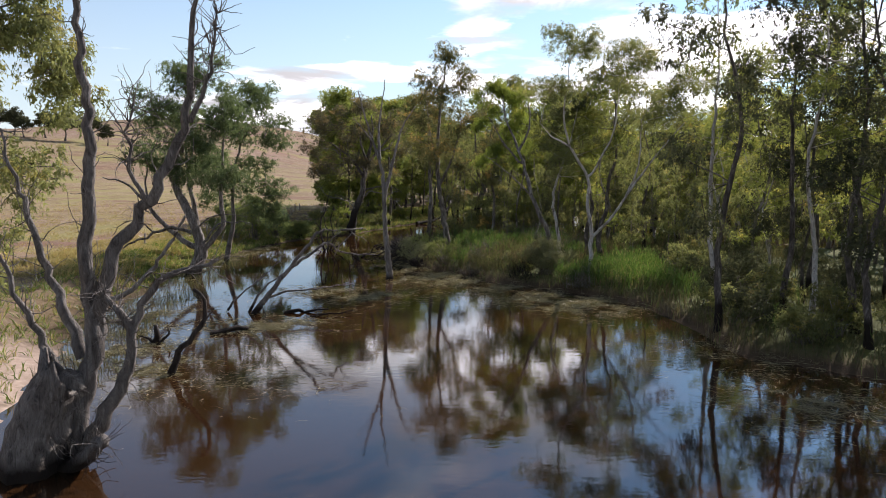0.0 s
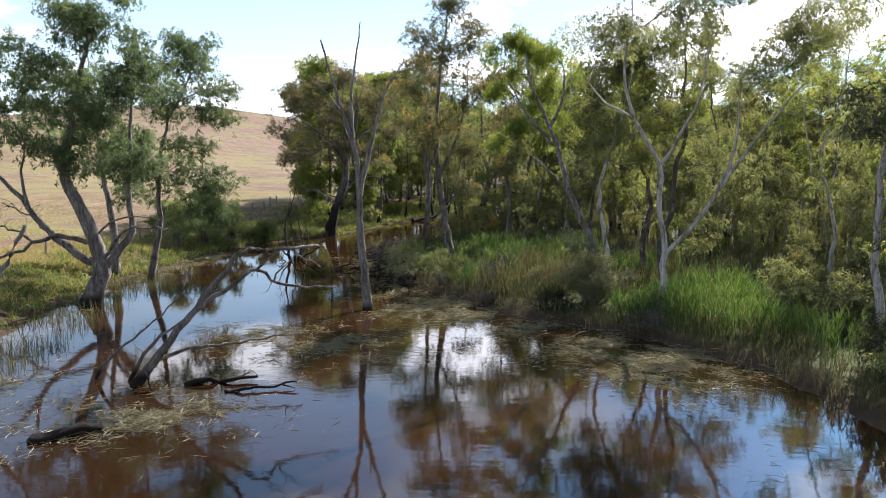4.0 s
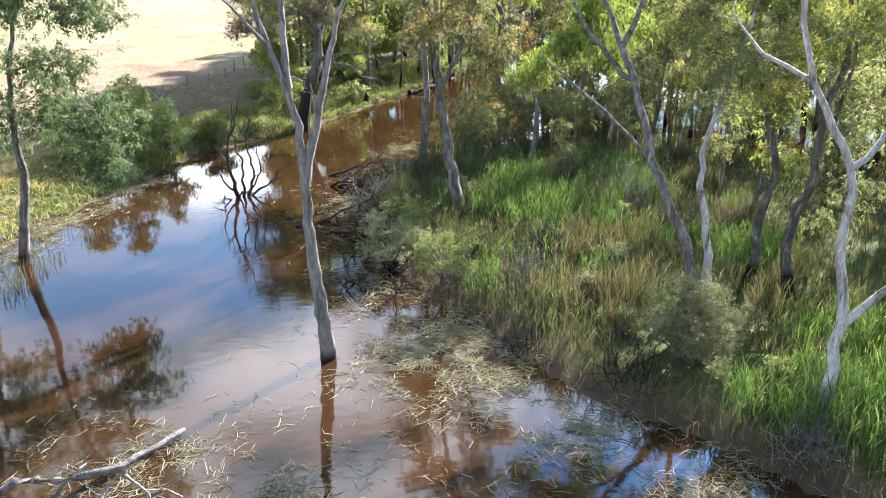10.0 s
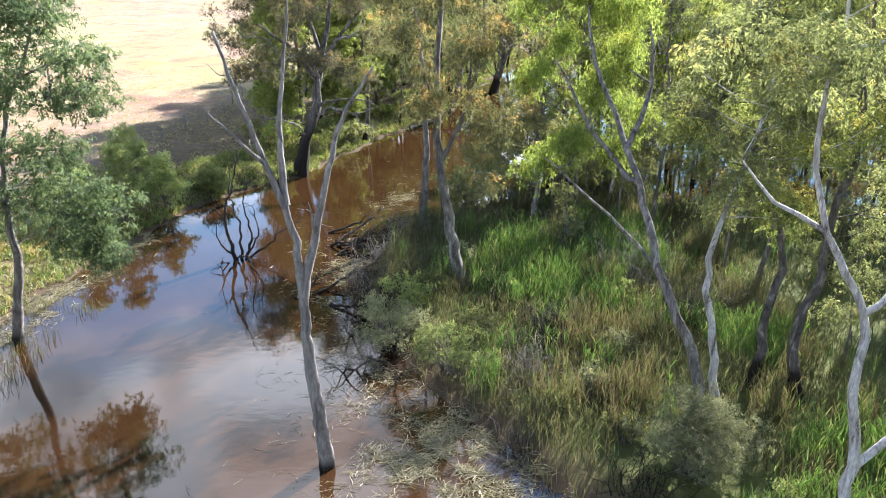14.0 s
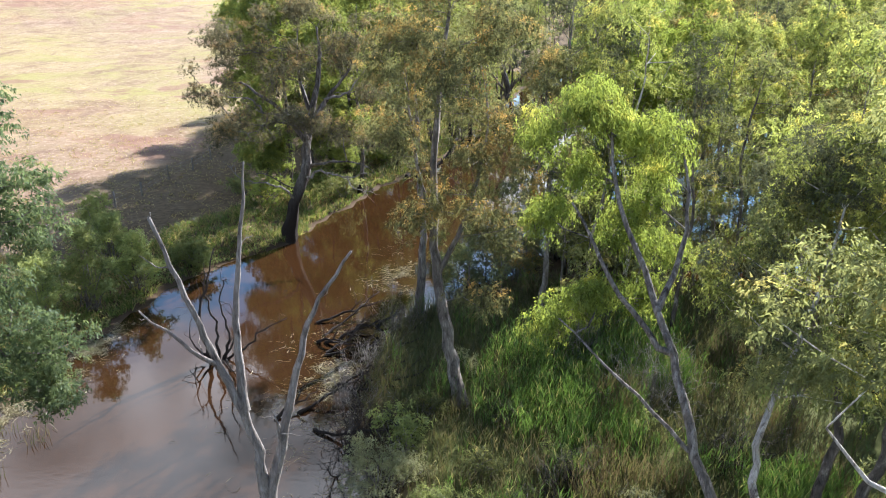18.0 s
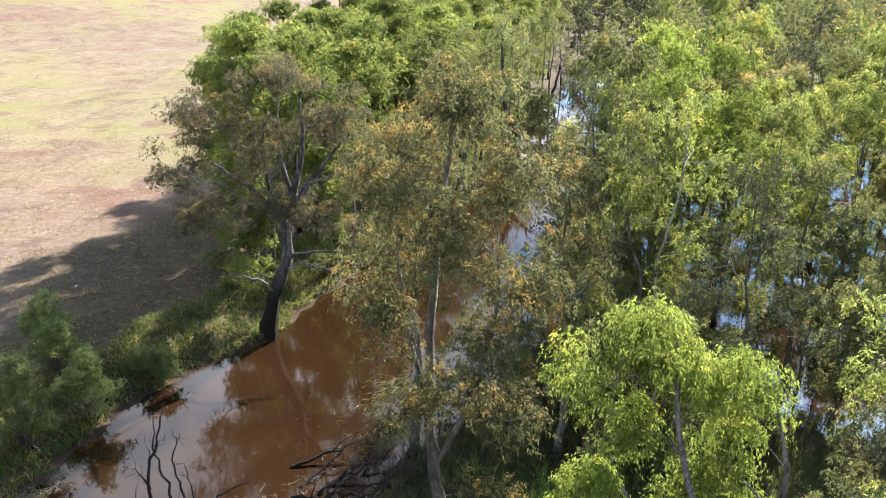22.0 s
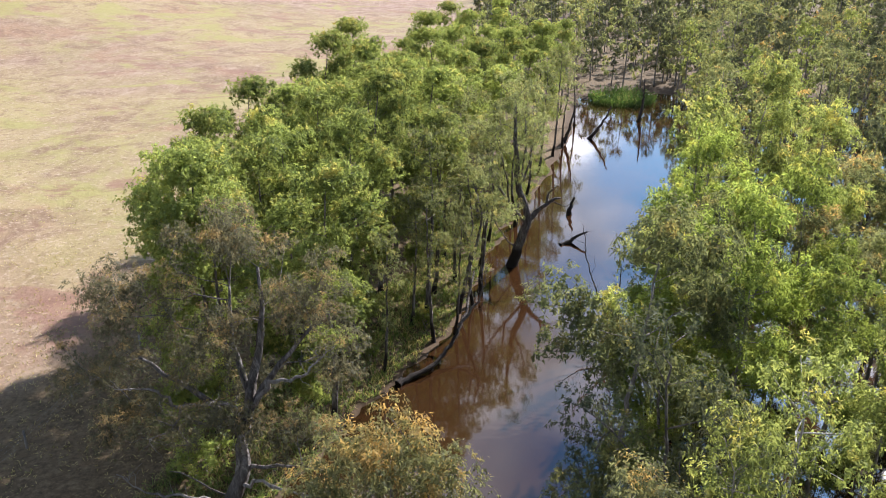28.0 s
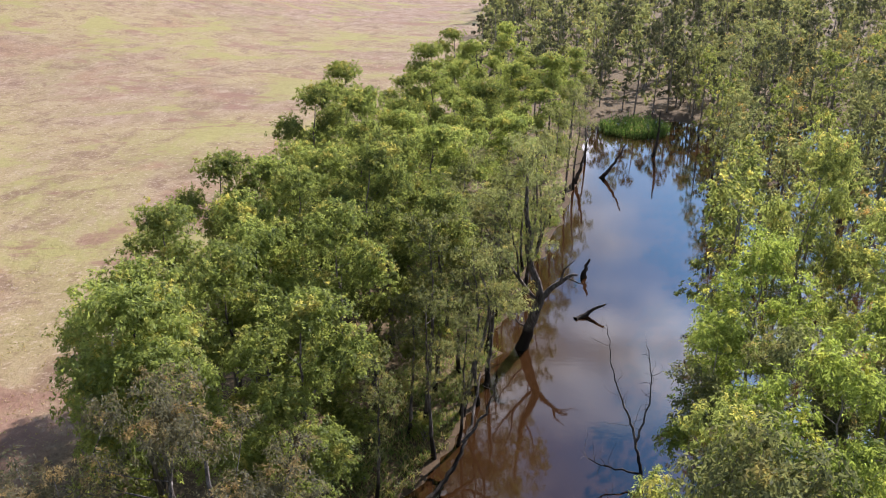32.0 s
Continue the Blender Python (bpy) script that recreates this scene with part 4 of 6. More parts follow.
gum("slender gum leaning over the water from the grassy bank", spot(-18.5, 66.0), [(0, 0, 0), (0.35, 0, 2), (0.8, 0, 4.2), (0.9, 0, 7), (1.4, 0, 10), (2.6, 0, 12.4), (3.2, 0, 14)], 0.23,
    [(3.0, 0, 14.2, 1.7, 1.7, 1.3, 20), (4.6, 0.2, 11.4, 1.4, 1.5, 1.4, 14), (1.2, 0, 11.6, 1.6, 1.6, 1.5, 14), (2.8, 0, 8.4, 1.5, 1.4, 1.1, 11), (4.2, 0.2, 6.8, 1.4, 1.3, 0.9, 10), (-1.0, 0.4, 8.6, 1.5, 1.4, 1.4, 11), (-0.8, 0.2, 5.8, 1.2, 1.2, 0.9, 6), (3.2, 0.2, 5.2, 1.5, 1.2, 0.7, 10), (4.6, 0.0, 4.4, 1.0, 1.0, 0.5, 6), (1.4, -0.4, 7.0, 1.4, 1.2, 0.8, 8)],
    "grey", "green", 19, per=290, size=0.145, clump=(0.5, 0.95), fuller=1.5, limbs=8, first=0.35)
gum("gum with peeling reddish butt on the grassy bank", spot(-21.2, 67.4), [(0, 0, 0), (0.1, 0, 3), (-0.5, 0.3, 6), (-0.8, 0.4, 9.5), (-0.5, 0.4, 12)], 0.32,
    [(-0.6, 0.4, 12.2, 2.0, 2.0, 1.6, 24), (-2.8, 0.2, 9.2, 1.7, 1.6, 1.6, 15), (1.4, 0, 8.4, 1.6, 1.4, 1.2, 12)], "grey", "green", 20, per=205, size=0.145, clump=(0.5, 0.95), fuller=1.2)
gum("drooping green gum on the sandy bank", spot(-17.2, 25.5), [(0, 0, 0), (0.6, 0, 3), (0.9, 0, 6.5), (1.8, 0, 10), (2.6, 0, 14)], 0.28,
    [(2.8, 0.0, 14.5, 2.6, 2.4, 2.0, 28), (4.6, -0.2, 12.0, 1.9, 1.9, 1.8, 24), (5.2, -0.2, 9.8, 1.3, 1.3, 1.3, 10), (1.0, 0, 11.5, 2.2, 2.0, 2.2, 20), (3.0, 0.4, 7.6, 1.7, 1.6, 1.6, 14), (1.0, 0.8, 4.8, 1.8, 1.6, 1.4, 10)], "grey", "olive", 21, per=296, size=0.145, clump=(0.45, 0.8), fuller=1.2, first=0.35)
# dark leaning gum in the far channel
gum("dark forked gum leaning out of the water with a thin crown", spot(5.2, 129.3, 0.1), [(0, 0, 0), (0.5, 0.1, 1.8), (1.0, 0.2, 3.6), (1.5, 0.3, 5.0), (0.6, 0.6, 7.6), (0.3, 0.9, 10.2), (0.2, 1.2, 12.8), (0.0, 1.4, 15.6)], 0.5,
    [(0.0, 1.4, 15.8, 1.8, 1.8, 1.8, 15), (-1.6, 1.2, 13.0, 1.6, 1.6, 1.8, 12), (1.6, 1.2, 12.6, 1.4, 1.4, 1.8, 10), (-3.6, 0.6, 12.0, 1.5, 1.4, 1.4, 9), (0.4, 0.4, 9.4, 1.4, 1.2, 1.4, 6)], "dark", "olive", 22, per=91, size=0.16, clump=(0.35, 0.75), fuller=2.4, limbs=16, first=0.5,
    boughs=[([(1.4, 0.3, 4.8), (2.4, 0.3, 5.9), (3.4, 0.2, 6.8), (4.2, 0.2, 7.0)], 0.3, 0.09), ([(3.0, 0.2, 6.4), (3.2, 0.3, 7.4), (4.0, 0.3, 8.2)], 0.14, 0.03), ([(3.6, 0.2, 6.8), (4.4, 0.0, 6.4), (5.0, -0.1, 6.5)], 0.08, 0.02),
            ([(1.2, 0.3, 4.6), (-0.6, 0.4, 7.0), (-2.2, 0.5, 9.6), (-3.6, 0.6, 11.6)], 0.15, 0.04), ([(0.6, 0.6, 7.6), (1.4, 0.8, 9.8), (1.7, 1.0, 12.0)], 0.13, 0.03), ([(-0.2, 0.4, 6.4), (-0.6, 0.2, 9.0), (-1.4, 0.9, 12)], 0.1, 0.03), ([(0.5, 0.1, 2.0), (-1.2, -0.2, 4.4), (-1.9, -0.2, 6.4)], 0.09, 0.02)])
for k, (x, y, lean, h) in enumerate([(2.2, 123.5, (0.6, 1.2), 9.5), (0.4, 119.5, (1.8, 1.6), 10.5), (1.2, 133.0, (-0.8, 0.5), 13), (6.4, 140.0, (0.8, 0.2), 13.5), (-2.0, 117.5, (0.5, 0.5), 13)]):
    gum("thin dark-stemmed gum with a sparse crown on the muddy bank", spot(x, y, 0.1), [(0, 0, 0), (lean[0] * 0.5, lean[1] * 0.4, h * 0.35), (lean[0], lean[1], h * 0.7), (lean[0] * 0.6, lean[1] * 1.1, h)], 0.2,
        [(lean[0] * 0.6, lean[1] * 1.1, h, 1.6, 1.6, 2.0, 11), (lean[0] + 1.2, lean[1], h * 0.75, 1.2, 1.2, 1.5, 6), (lean[0] - 1.4, lean[1], h * 0.7, 1.2, 1.2, 1.5, 5)], "dark", "olive", 30 + k, per=97, size=0.17, clump=(0.4, 0.8), fuller=1.8, group="thin gums on the far bank")

# ---- the woods ----
TALL = gum("tall gum with a billowing green crown", spot(-14.8, 104.6), [(0, 0, 0), (0.3, 0.2, 4), (-0.1, 0.4, 9), (0.3, 0.2, 15)], 0.19,
           [(0.3, 0.2, 15.4, 1.32, 1.32, 0.7, 13), (1.7, 0.6, 13.6, 1.2, 1.2, 1.0, 9), (-1.8, -0.6, 13.0, 1.2, 1.2, 1.0, 9), (0.4, -2.0, 11.8, 1.2, 1.2, 1.1, 9), (-0.2, 1.8, 11.2, 1.2, 1.2, 1.1, 9), (1.7, -0.4, 9.4, 1.2, 1.2, 1.2, 9), (-1.5, -0.8, 8.2, 1.2, 1.2, 1.1, 9), (0.4, -0.8, 5.8, 1.2, 1.2, 1.0, 9), (-0.6, -1.4, 3.6, 1.2, 0.96, 0.8, 9)],
           "dark", "deep", 40, per=360, wide=0.3, size=0.15, hang=0.45, clump=(0.62, 1.05), shell=0.84, limbs=3, group="gums behind the bank", cheap=True)
ROUND = gum("dense gum with a rounded deep-green crown", spot(-11.8, 108.6), [(0, 0, 0), (-0.3, 0.1, 4), (0.3, 0.2, 9), (0, 0.2, 14)], 0.2,
            [(0, 0.2, 14.4, 1.8, 1.8, 0.7, 17), (2.2, -0.4, 12.4, 1.2, 1.2, 1.0, 9), (-2.3, 0.2, 12.0, 1.2, 1.2, 1.0, 9), (0, -2.4, 11.2, 1.2, 1.2, 1.1, 9), (0, 2.0, 10.4, 1.2, 1.2, 1.1, 9), (-1.8, -1.2, 8.4, 1.32, 1.32, 1.1, 9), (1.6, -0.8, 7.0, 1.32, 1.32, 1.0, 9), (-0.2, -0.4, 4.4, 1.32, 1.32, 1.0, 9), (0.8, -1.2, 2.8, 1.44, 1.08, 0.7, 13)],
            "dark", "deep", 41, per=360, wide=0.3, size=0.15, hang=0.45, clump=(0.65, 1.1), shell=0.84, limbs=3, group="gums behind the bank", cheap=True)
FEATHER = gum("slender gum with a feathery yellow-green crown in flooded ground", spot(9.4, 97.0), [(0, 0, 0), (0.3, 0.3, 4), (-0.3, 0.2, 9), (0.2, 0, 14.5)], 0.14,
              [(0.26, 0, 14.8, 1.38, 1.38, 1.1, 11), (1.69, 0.52, 12.4, 1.26, 1.26, 1.4, 10), (-1.69, -0.39, 11.6, 1.26, 1.26, 1.4, 10), (0.52, -1.69, 9.8, 1.26, 1.26, 1.4, 10), (-0.26, 1.43, 8.6, 1.26, 1.26, 1.4, 8), (1.04, -0.52, 6.4, 1.26, 1.26, 1.2, 8), (-0.91, 0, 4.4, 1.15, 1.15, 1.0, 5)],
              "grey", "lime", 42, per=330, wide=0.21, size=0.155, clump=(0.5, 0.9), flat=1.1, limbs=3, group="gums of the flooded wood", cheap=True)
OLIVE = gum("gum with an open olive crown in flooded ground", spot(13.2, 103.2), [(0, 0, 0), (-0.4, 0.2, 4), (0.2, 0.5, 8), (0.8, 0.3, 13.6)], 0.17,
            [(1.04, 0.39, 14.0, 1.72, 1.72, 1.0, 12), (-2.08, 0.52, 12.0, 1.38, 1.38, 1.3, 10), (3.51, 0.26, 11.4, 1.38, 1.38, 1.3, 10), (0.52, -2.47, 10.2, 1.38, 1.38, 1.3, 10), (0.78, 2.08, 9.2, 1.38, 1.38, 1.3, 8), (-1.3, -1.04, 7.4, 1.38, 1.38, 1.3, 8), (1.56, -0.52, 5.2, 1.26, 1.26, 1.1, 5)],
            "grey", "olive", 43, per=330, wide=0.21, size=0.155, clump=(0.5, 0.9), flat=1.1, limbs=3, group="gums of the flooded wood", cheap=True)
RUST = gum("gum with a thin rust-tipped crown in flooded ground", spot(19.0, 102.3), [(0, 0, 0), (0.4, 0, 4), (0.1, 0.4, 8), (-0.3, 0.3, 13)], 0.16,
           [(-0.39, 0.39, 13.4, 1.72, 1.72, 1.0, 12), (1.95, 0.26, 11.0, 1.38, 1.38, 1.4, 10), (-2.6, 0.26, 10.8, 1.38, 1.38, 1.4, 10), (0, -2.08, 9.0, 1.38, 1.38, 1.4, 10), (0.52, 1.04, 6.8, 1.38, 1.38, 1.2, 8)],
           "grey", "brown", 44, per=330, wide=0.21, size=0.155, clump=(0.5, 0.9), flat=1.1, limbs=3, group="gums of the flooded wood", cheap=True)
SPARSE = gum("thin bare-limbed gum with a few leafy tufts", spot(16.2, 83.4), [(0, 0, 0), (0.3, 0.2, 4), (0.0, 0.5, 8.5), (0.6, 0.3, 13)], 0.16,
             [(0.6, 0.3, 13.4, 1.6, 1.6, 1.7, 14), (1.7, 0.2, 10.2, 1.5, 1.5, 1.8, 11), (-1.4, 0.2, 9.4, 1.5, 1.5, 1.8, 11), (0.4, 0, 6.4, 1.3, 1.3, 1.5, 8)],
             "dark", "olive", 45, per=120, wide=0.2, size=0.15, clump=(0.4, 0.85), limbs=3, group="gums of the flooded wood", bare=0.2, cheap=True)
SAPLING = gum("young bushy gum with small bright leaves", spot(12.0, 88.0), [(0, 0, 0), (0.1, 0.1, 2), (-0.1, 0, 4.5), (0, 0, 7)], 0.07,
              [(0, 0, 7, 1.0, 1.0, 1.2, 8), (0.5, 0.2, 4.8, 1.1, 1.1, 1.2, 8), (-0.5, -0.2, 3.0, 1.1, 1.1, 0.9, 7)], "grey", "olive", 46, per=170, wide=0.2, size=0.15, clump=(0.45, 0.85), limbs=1, group="young gums of the flooded wood", cheap=True)



def finer(label, like, seed, at, lobes, r0, lean, leaf, bark):
    """The same habit with smaller leaves, for trees that stand close."""
    return gum(label, at, [(0, 0, 0), (lean * 0.6, 0.2, 3.6), (-lean * 0.6, 0.4, 7.4), (lean * 0.5, 0.1, 10.8), (lean, 0.2, 14)], r0, lobes, bark, leaf, seed, per=like * 0.6, size=0.14, clump=(0.42, 0.8), flat=1.1, wide=0.19, limbs=6, group="gums of the flooded wood", cheap=True, first=0.4)


NEAR_LIME = finer("slender gum with airy yellow-green foliage behind the reeds", 330, 47, spot(14.6, 70.5), [(0.8, 0.2, 14.2, 1.3, 1.3, 1.1, 10), (2.0, 0.6, 12.2, 1.0, 1.0, 1.2, 8), (-1.4, -0.4, 11.8, 1.2, 1.2, 1.3, 9), (0.4, -1.7, 9.8, 1.0, 1.0, 1.2, 7), (-0.6, 1.5, 9.0, 1.0, 1.0, 1.2, 6), (1.6, -0.4, 7.6, 1.0, 1.0, 1.0, 5), (-1.0, -0.8, 5.6, 1.1, 1.0, 1.0, 5), (0.6, -0.6, 3.6, 1.1, 1.0, 1.0, 5)], 0.13, 0.9, "lime", "grey")
NEAR_OLIVE = finer("crooked gum with airy olive foliage behind the reeds", 240, 48, spot(18.4, 71.0), [(-1.0, 0.2, 14.0, 1.5, 1.5, 1.1, 11), (1.6, 0.4, 12.6, 1.2, 1.2, 1.2, 8), (-2.8, -0.4, 11.4, 1.2, 1.2, 1.2, 8), (0.2, -1.9, 10.4, 1.1, 1.1, 1.2, 7), (-0.8, 1.7, 9.0, 1.0, 1.0, 1.2, 6), (1.4, -0.6, 8.0, 1.0, 1.0, 1.0, 5), (-1.4, -0.6, 6.2, 1.1, 1.0, 1.0, 5), (0.4, -0.8, 4.0, 1.2, 1.0, 1.1, 6)], 0.14, -0.6, "dull", "dark")
NEAR_SPARSE = finer("pale bare-limbed gum with thin green tufts behind the reeds", 260, 49, spot(21.0, 60.0), [(0.6, 0.3, 14.2, 1.8, 1.8, 1.4, 12), (2.2, 0.2, 11.4, 1.4, 1.4, 1.5, 9), (-1.8, 0.2, 10.8, 1.5, 1.5, 1.5, 9), (0.3, -1.2, 8.8, 1.2, 1.2, 1.2, 5), (-0.9, -0.6, 6.0, 1.0, 1.0, 1.0, 4)], 0.14, 0.7, "lime", "pale")

placed = [(14.6, 70.5), (18.4, 71.0), (21.0, 60.0), (9.7, 52.2), (-0.1, 70.6), (4.2, 78.5), (7.7, 57.4), (8.5, 57.9), (13.2, 60.5), (9.4, 97), (13.2, 103.2), (19, 102.3), (16.2, 83.4), (12, 88), (4.6, 63.2)]


def again(tree, x, y, size, turn, sink=0.15):
    m = Matrix.Translation(spot(x, y, sink)) @ Matrix.Rotation(turn, 4, "Z") @ Matrix.Diagonal((size, size, size * (0.92 + 0.16 * ((turn * 7) % 1)), 1))
    placed.append((x, y))
    return copy_thing(tree, m)


# the belt of green gums between paddock and channel
BELT = [(-19.2, 112.5, 0), (-16.0, 117.5, 1), (-11.6, 113.6, 1), (-18.4, 120.5, 0), (-14.0, 123.4, 0), (-10.2, 119.2, 0), (-6.9, 113.4, 1), (-10.4, 128.0, 1), (-15.2, 130.5, 1), (-5.8, 121.0, 0), (-5.0, 127.5, 1),
        (-12.4, 136.5, 0), (-8.0, 134.0, 0), (-15.8, 140.5, 1), (-8.6, 142.0, 1), (-2.2, 134.0, 0), (-4.0, 141.0, 0), (0.6, 140.2, 1), (-11, 149, 0), (-5.5, 150, 1), (0.5, 149, 0), (5.4, 150.0, 1), (-2.5, 158, 0),
        (3.5, 159, 1), (9.2, 163, 0), (-6.8, 168, 0), (0, 169, 1), (6.5, 172, 0), (12.5, 176, 1), (-4, 180, 1), (3, 183, 0), (10, 187, 1), (17.5, 192, 0), (0, 194, 0), (8, 200, 0), (-1.5, 121.6, 0), (-12.8, 100.4, 1), (-7.2, 103.6, 0), (-16.6, 101.6, 1)]
rng = np.random.default_rng(5)
for x, y, k in BELT:
    again((TALL, ROUND)[k], x + (3.2 if x < -14 else 0.6 if x < -9 else 0), y, rng.uniform(0.92, 1.04) if x < -14 else rng.uniform(0.92, 1.1), rng.uniform(0, 6.28))

for x, y, s in [(-4.6, 110.2, 0.7), (-1.4, 114.6, 0.85), (0.2, 116.2, 0.75), (-3.0, 116.0, 0.8), (1.6, 121.0, 0.9), (0.2, 124.6, 0.95), (2.4, 128.2, 0.85), (-0.8, 129.0, 1.0), (3.4, 134.4, 0.95), (2.6, 138.8, 1.0), (6.6, 145.0, 0.95), (8.4, 149.4, 1.0), (10.6, 158.0, 1.0), (13.4, 167.0, 1.0), (15.4, 172.4, 1.0), (19.0, 186.0, 1.0)]:
    again(SPARSE, x, y, s, 2.1 * y)
# the flooded wood, thinning towards the channel
KINDS = [FEATHER, OLIVE, FEATHER, FEATHER, RUST, FEATHER, OLIVE, FEATHER, FEATHER, SPARSE, OLIVE, FEATHER]
POOLS = [(6, 104, 3.5), (21.3, 106.2, 3.4), (19.9, 98.6, 3.0), (23.4, 92.7, 3.2), (23.6, 110.5, 3.2), (29.4, 114, 3.2), (35.3, 137.8, 4.5), (26, 116, 3), (12.5, 117, 3), (19.3, 97.6, 3), (13.4, 129.6, 3.5), (40, 150, 5)]
for x, y, size in [(9.6, 95.4, 0.95), (14.0, 97.8, 1.15), (11.8, 100.4, 0.95), (16.8, 94.6, 1.0), (12.4, 93.6, 0.95), (12.2, 106.0, 1.0), (15.6, 110.4, 1.1), (18.4, 102.8, 1.05)]:
    lit = again(FEATHER, x, y, size, 1.7 * x + y)
    tagged(lit, "slender gum with a bright yellow-green crown in flooded ground")
    for ob in lit.children:
        if ob.name.startswith("crown"):
            ob.material_slots[0].link = "OBJECT"
            ob.material_slots[0].material = LEAF["bright"]
near_n, far, tries = 0, [], 0
while tries < 40000 and (near_n < 96 or len(far) < 300):
    tries += 1
    x, y = rng.uniform(5, 130), 36 + 195 * rng.random()
    off = y > 124 or x > 42
    if x > 0.56 * y + 9 or (off and len(far) >= 300) or (not off and near_n >= 96):
        continue
    p = np.array([[x, y]])
    if y > 74:
        if channel(p)[0] < 2.2 + 1.5 * rng.random():
            continue
    elif x < 12.5 + 2.5 * rng.random() or (y < 52 and x < 15.5) or (50 < y < 67 and x < 20):
        continue
    if any((x - a) ** 2 + (y - b) ** 2 < r * r for a, b, r in POOLS):
        continue
    gap = (4.2 if y < 58 and x > 19 else 7.0 if y < 74 and x < 40 else 5.4 if y < 88 and x < 26 else 4.3) if not off else 5.0
    if min((x - a) ** 2 + (y - b) ** 2 for a, b in placed) < (gap + 1.0 * rng.random()) ** 2:
        continue
    if wavy(p, 22, 21)[0] < -0.75 and y > 75:
        continue
    if off:
        far.append((x, y))
        placed.append((x, y))
    else:
        kinds = KINDS if y > 86 or x > 30 else (NEAR_LIME, NEAR_OLIVE, NEAR_SPARSE)
        again(kinds[rng.integers(len(kinds))], x, y, rng.uniform(0.68, 1.2), rng.uniform(0, 6.28))
        near_n += 1
for x, y, size in [(-0.4, 84.6, 0.5), (1.2, 83.8, 0.75), (3.4, 85.4, 0.8), (5.4, 86.6, 0.7), (7.4, 85.8, 0.9), (9.2, 87.6, 0.8), (2.4, 88.6, 0.7), (4.6, 90.4, 0.85), (7.2, 91.2, 0.8), (10.4, 91.6, 0.9), (12.6, 85.6, 0.8), (6.0, 94.6, 0.8), (8.6, 83.6, 0.6), (11.0, 82.4, 0.7), (14.4, 90.6, 0.8), (3.0, 81.8, 0.55)]:
    again(SAPLING, x, y, size, 2.3 * x + y)
young = 0
while young < 46:
    x, y = rng.uniform(5, 32), rng.uniform(60, 108)
    p = np.array([[x, y]])
    if (y > 74 and channel(p)[0] < 2) or (y <= 74 and x < 13) or min((x - a) ** 2 + (y - b) ** 2 for a, b in placed) < 1.7 ** 2:
        continue
    again(SAPLING, x, y, rng.uniform(0.55, 1.1), rng.uniform(0, 6.28))
    young += 1
for x, y, k, s in [(13.6, 38.2, 1, 1.3), (17.4, 40.0, 1, 1.25), (19.6, 36.6, 1, 1.3), (15.6, 44.6, 2, 1.15), (21.5, 41.0, 1, 1.2), (18.6, 33.6, 1, 1.2), (23.5, 38.0, 1, 1.2), (22.0, 47.0, 1, 1.15), (7.8, 81.2, 3, 0.95), (10.2, 83.4, 5, 1.0)]:
    again((NEAR_LIME, NEAR_OLIVE, NEAR_SPARSE)[k % 3], x, y, s, 1.3 * x)

# distant woods, joined by the colour of their crowns


def wood_mass(label, trees, leaf, seed, clumps=18, per=120, size=0.27):
    rng = np.random.default_rng(seed)
    cen, rad, stems, shade = [], [], [], []
    for x, y in trees:
        h, wide, g, tone = rng.uniform(9.0, 16.5), rng.uniform(1.4, 2.5), gz(x, y), rng.random()
        for k in range(clumps):
            f = (k + rng.random()) / clumps
            f = f ** 1.3
            a, r = rng.uniform(0, 6.28), wide * rng.uniform(0.4, 1.1) * (0.35 + 1.6 * f ** 0.6 * (1 - 0.55 * f))
            cen.append((x + math.cos(a) * r, y + math.sin(a) * r, g + h * (1 - 0.84 * f)))
            rad.append(rng.uniform(0.8, 1.35))
            shade.append(tone)
        stems.append(tube([(x, y, g - 0.2), (x + rng.normal(0, 0.3), y, g + h * 0.5), (x, y, g + h * 0.9)], [0.16, 0.11, 0.04], 5, rng))
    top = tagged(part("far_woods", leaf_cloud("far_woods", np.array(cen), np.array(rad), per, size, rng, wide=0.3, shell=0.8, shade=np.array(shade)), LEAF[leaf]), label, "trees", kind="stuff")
    tagged(part("trunks", tube_mesh("trunks", stems), BARK["grey"], top), kind="stuff")


wood_mass("distant gums with yellow-green crowns in flooded ground", far[0::6], "lime", 101)
wood_mass("distant gums with olive crowns in flooded ground", far[1::6] + far[3::6], "olive", 102)
wood_mass("distant gums with dark grey-green crowns in flooded ground", far[4::6], "dull", 109)
wood_mass("distant gums with deep green crowns in flooded ground", far[2::6], "deep", 103)
wood_mass("distant gums with rust-tipped crowns in flooded ground", far[5::6], "brown", 104)
rng = np.random.default_rng(6)
beyond = []
while len(beyond) < 620:
    y = rng.uniform(205, 470)
    x = rng.uniform(-30, 0.5 * y + 20)
    if x < np.interp(y, LEFT[:, 1], LEFT[:, 0]) - 26 or (y < 213 and 14 + 0.3 * (y - 205) < x < 122):
        continue
    beyond.append((x, y))
wood_mass("far flood-plain woods of olive-green gums", beyond[0::2], "olive", 105, 12, 44, 0.5)
wood_mass("far flood-plain woods of dark grey-green gums", beyond[1::2], "dull", 106, 12, 44, 0.5)
rng = np.random.default_rng(16)
aside, tries = [], 0
while len(aside) < 120 and tries < 6000:
    tries += 1
    y = rng.uniform(-6, 84)
    x = 0.58 * y + rng.uniform(10, 52)
    if reed_side(np.array([[x, y]]))[0] > 4 and min([9.0] + [(x - a) ** 2 + (y - d) ** 2 for a, d in placed]) >= 9.0:
        aside.append((x, y))
        placed.append((x, y))
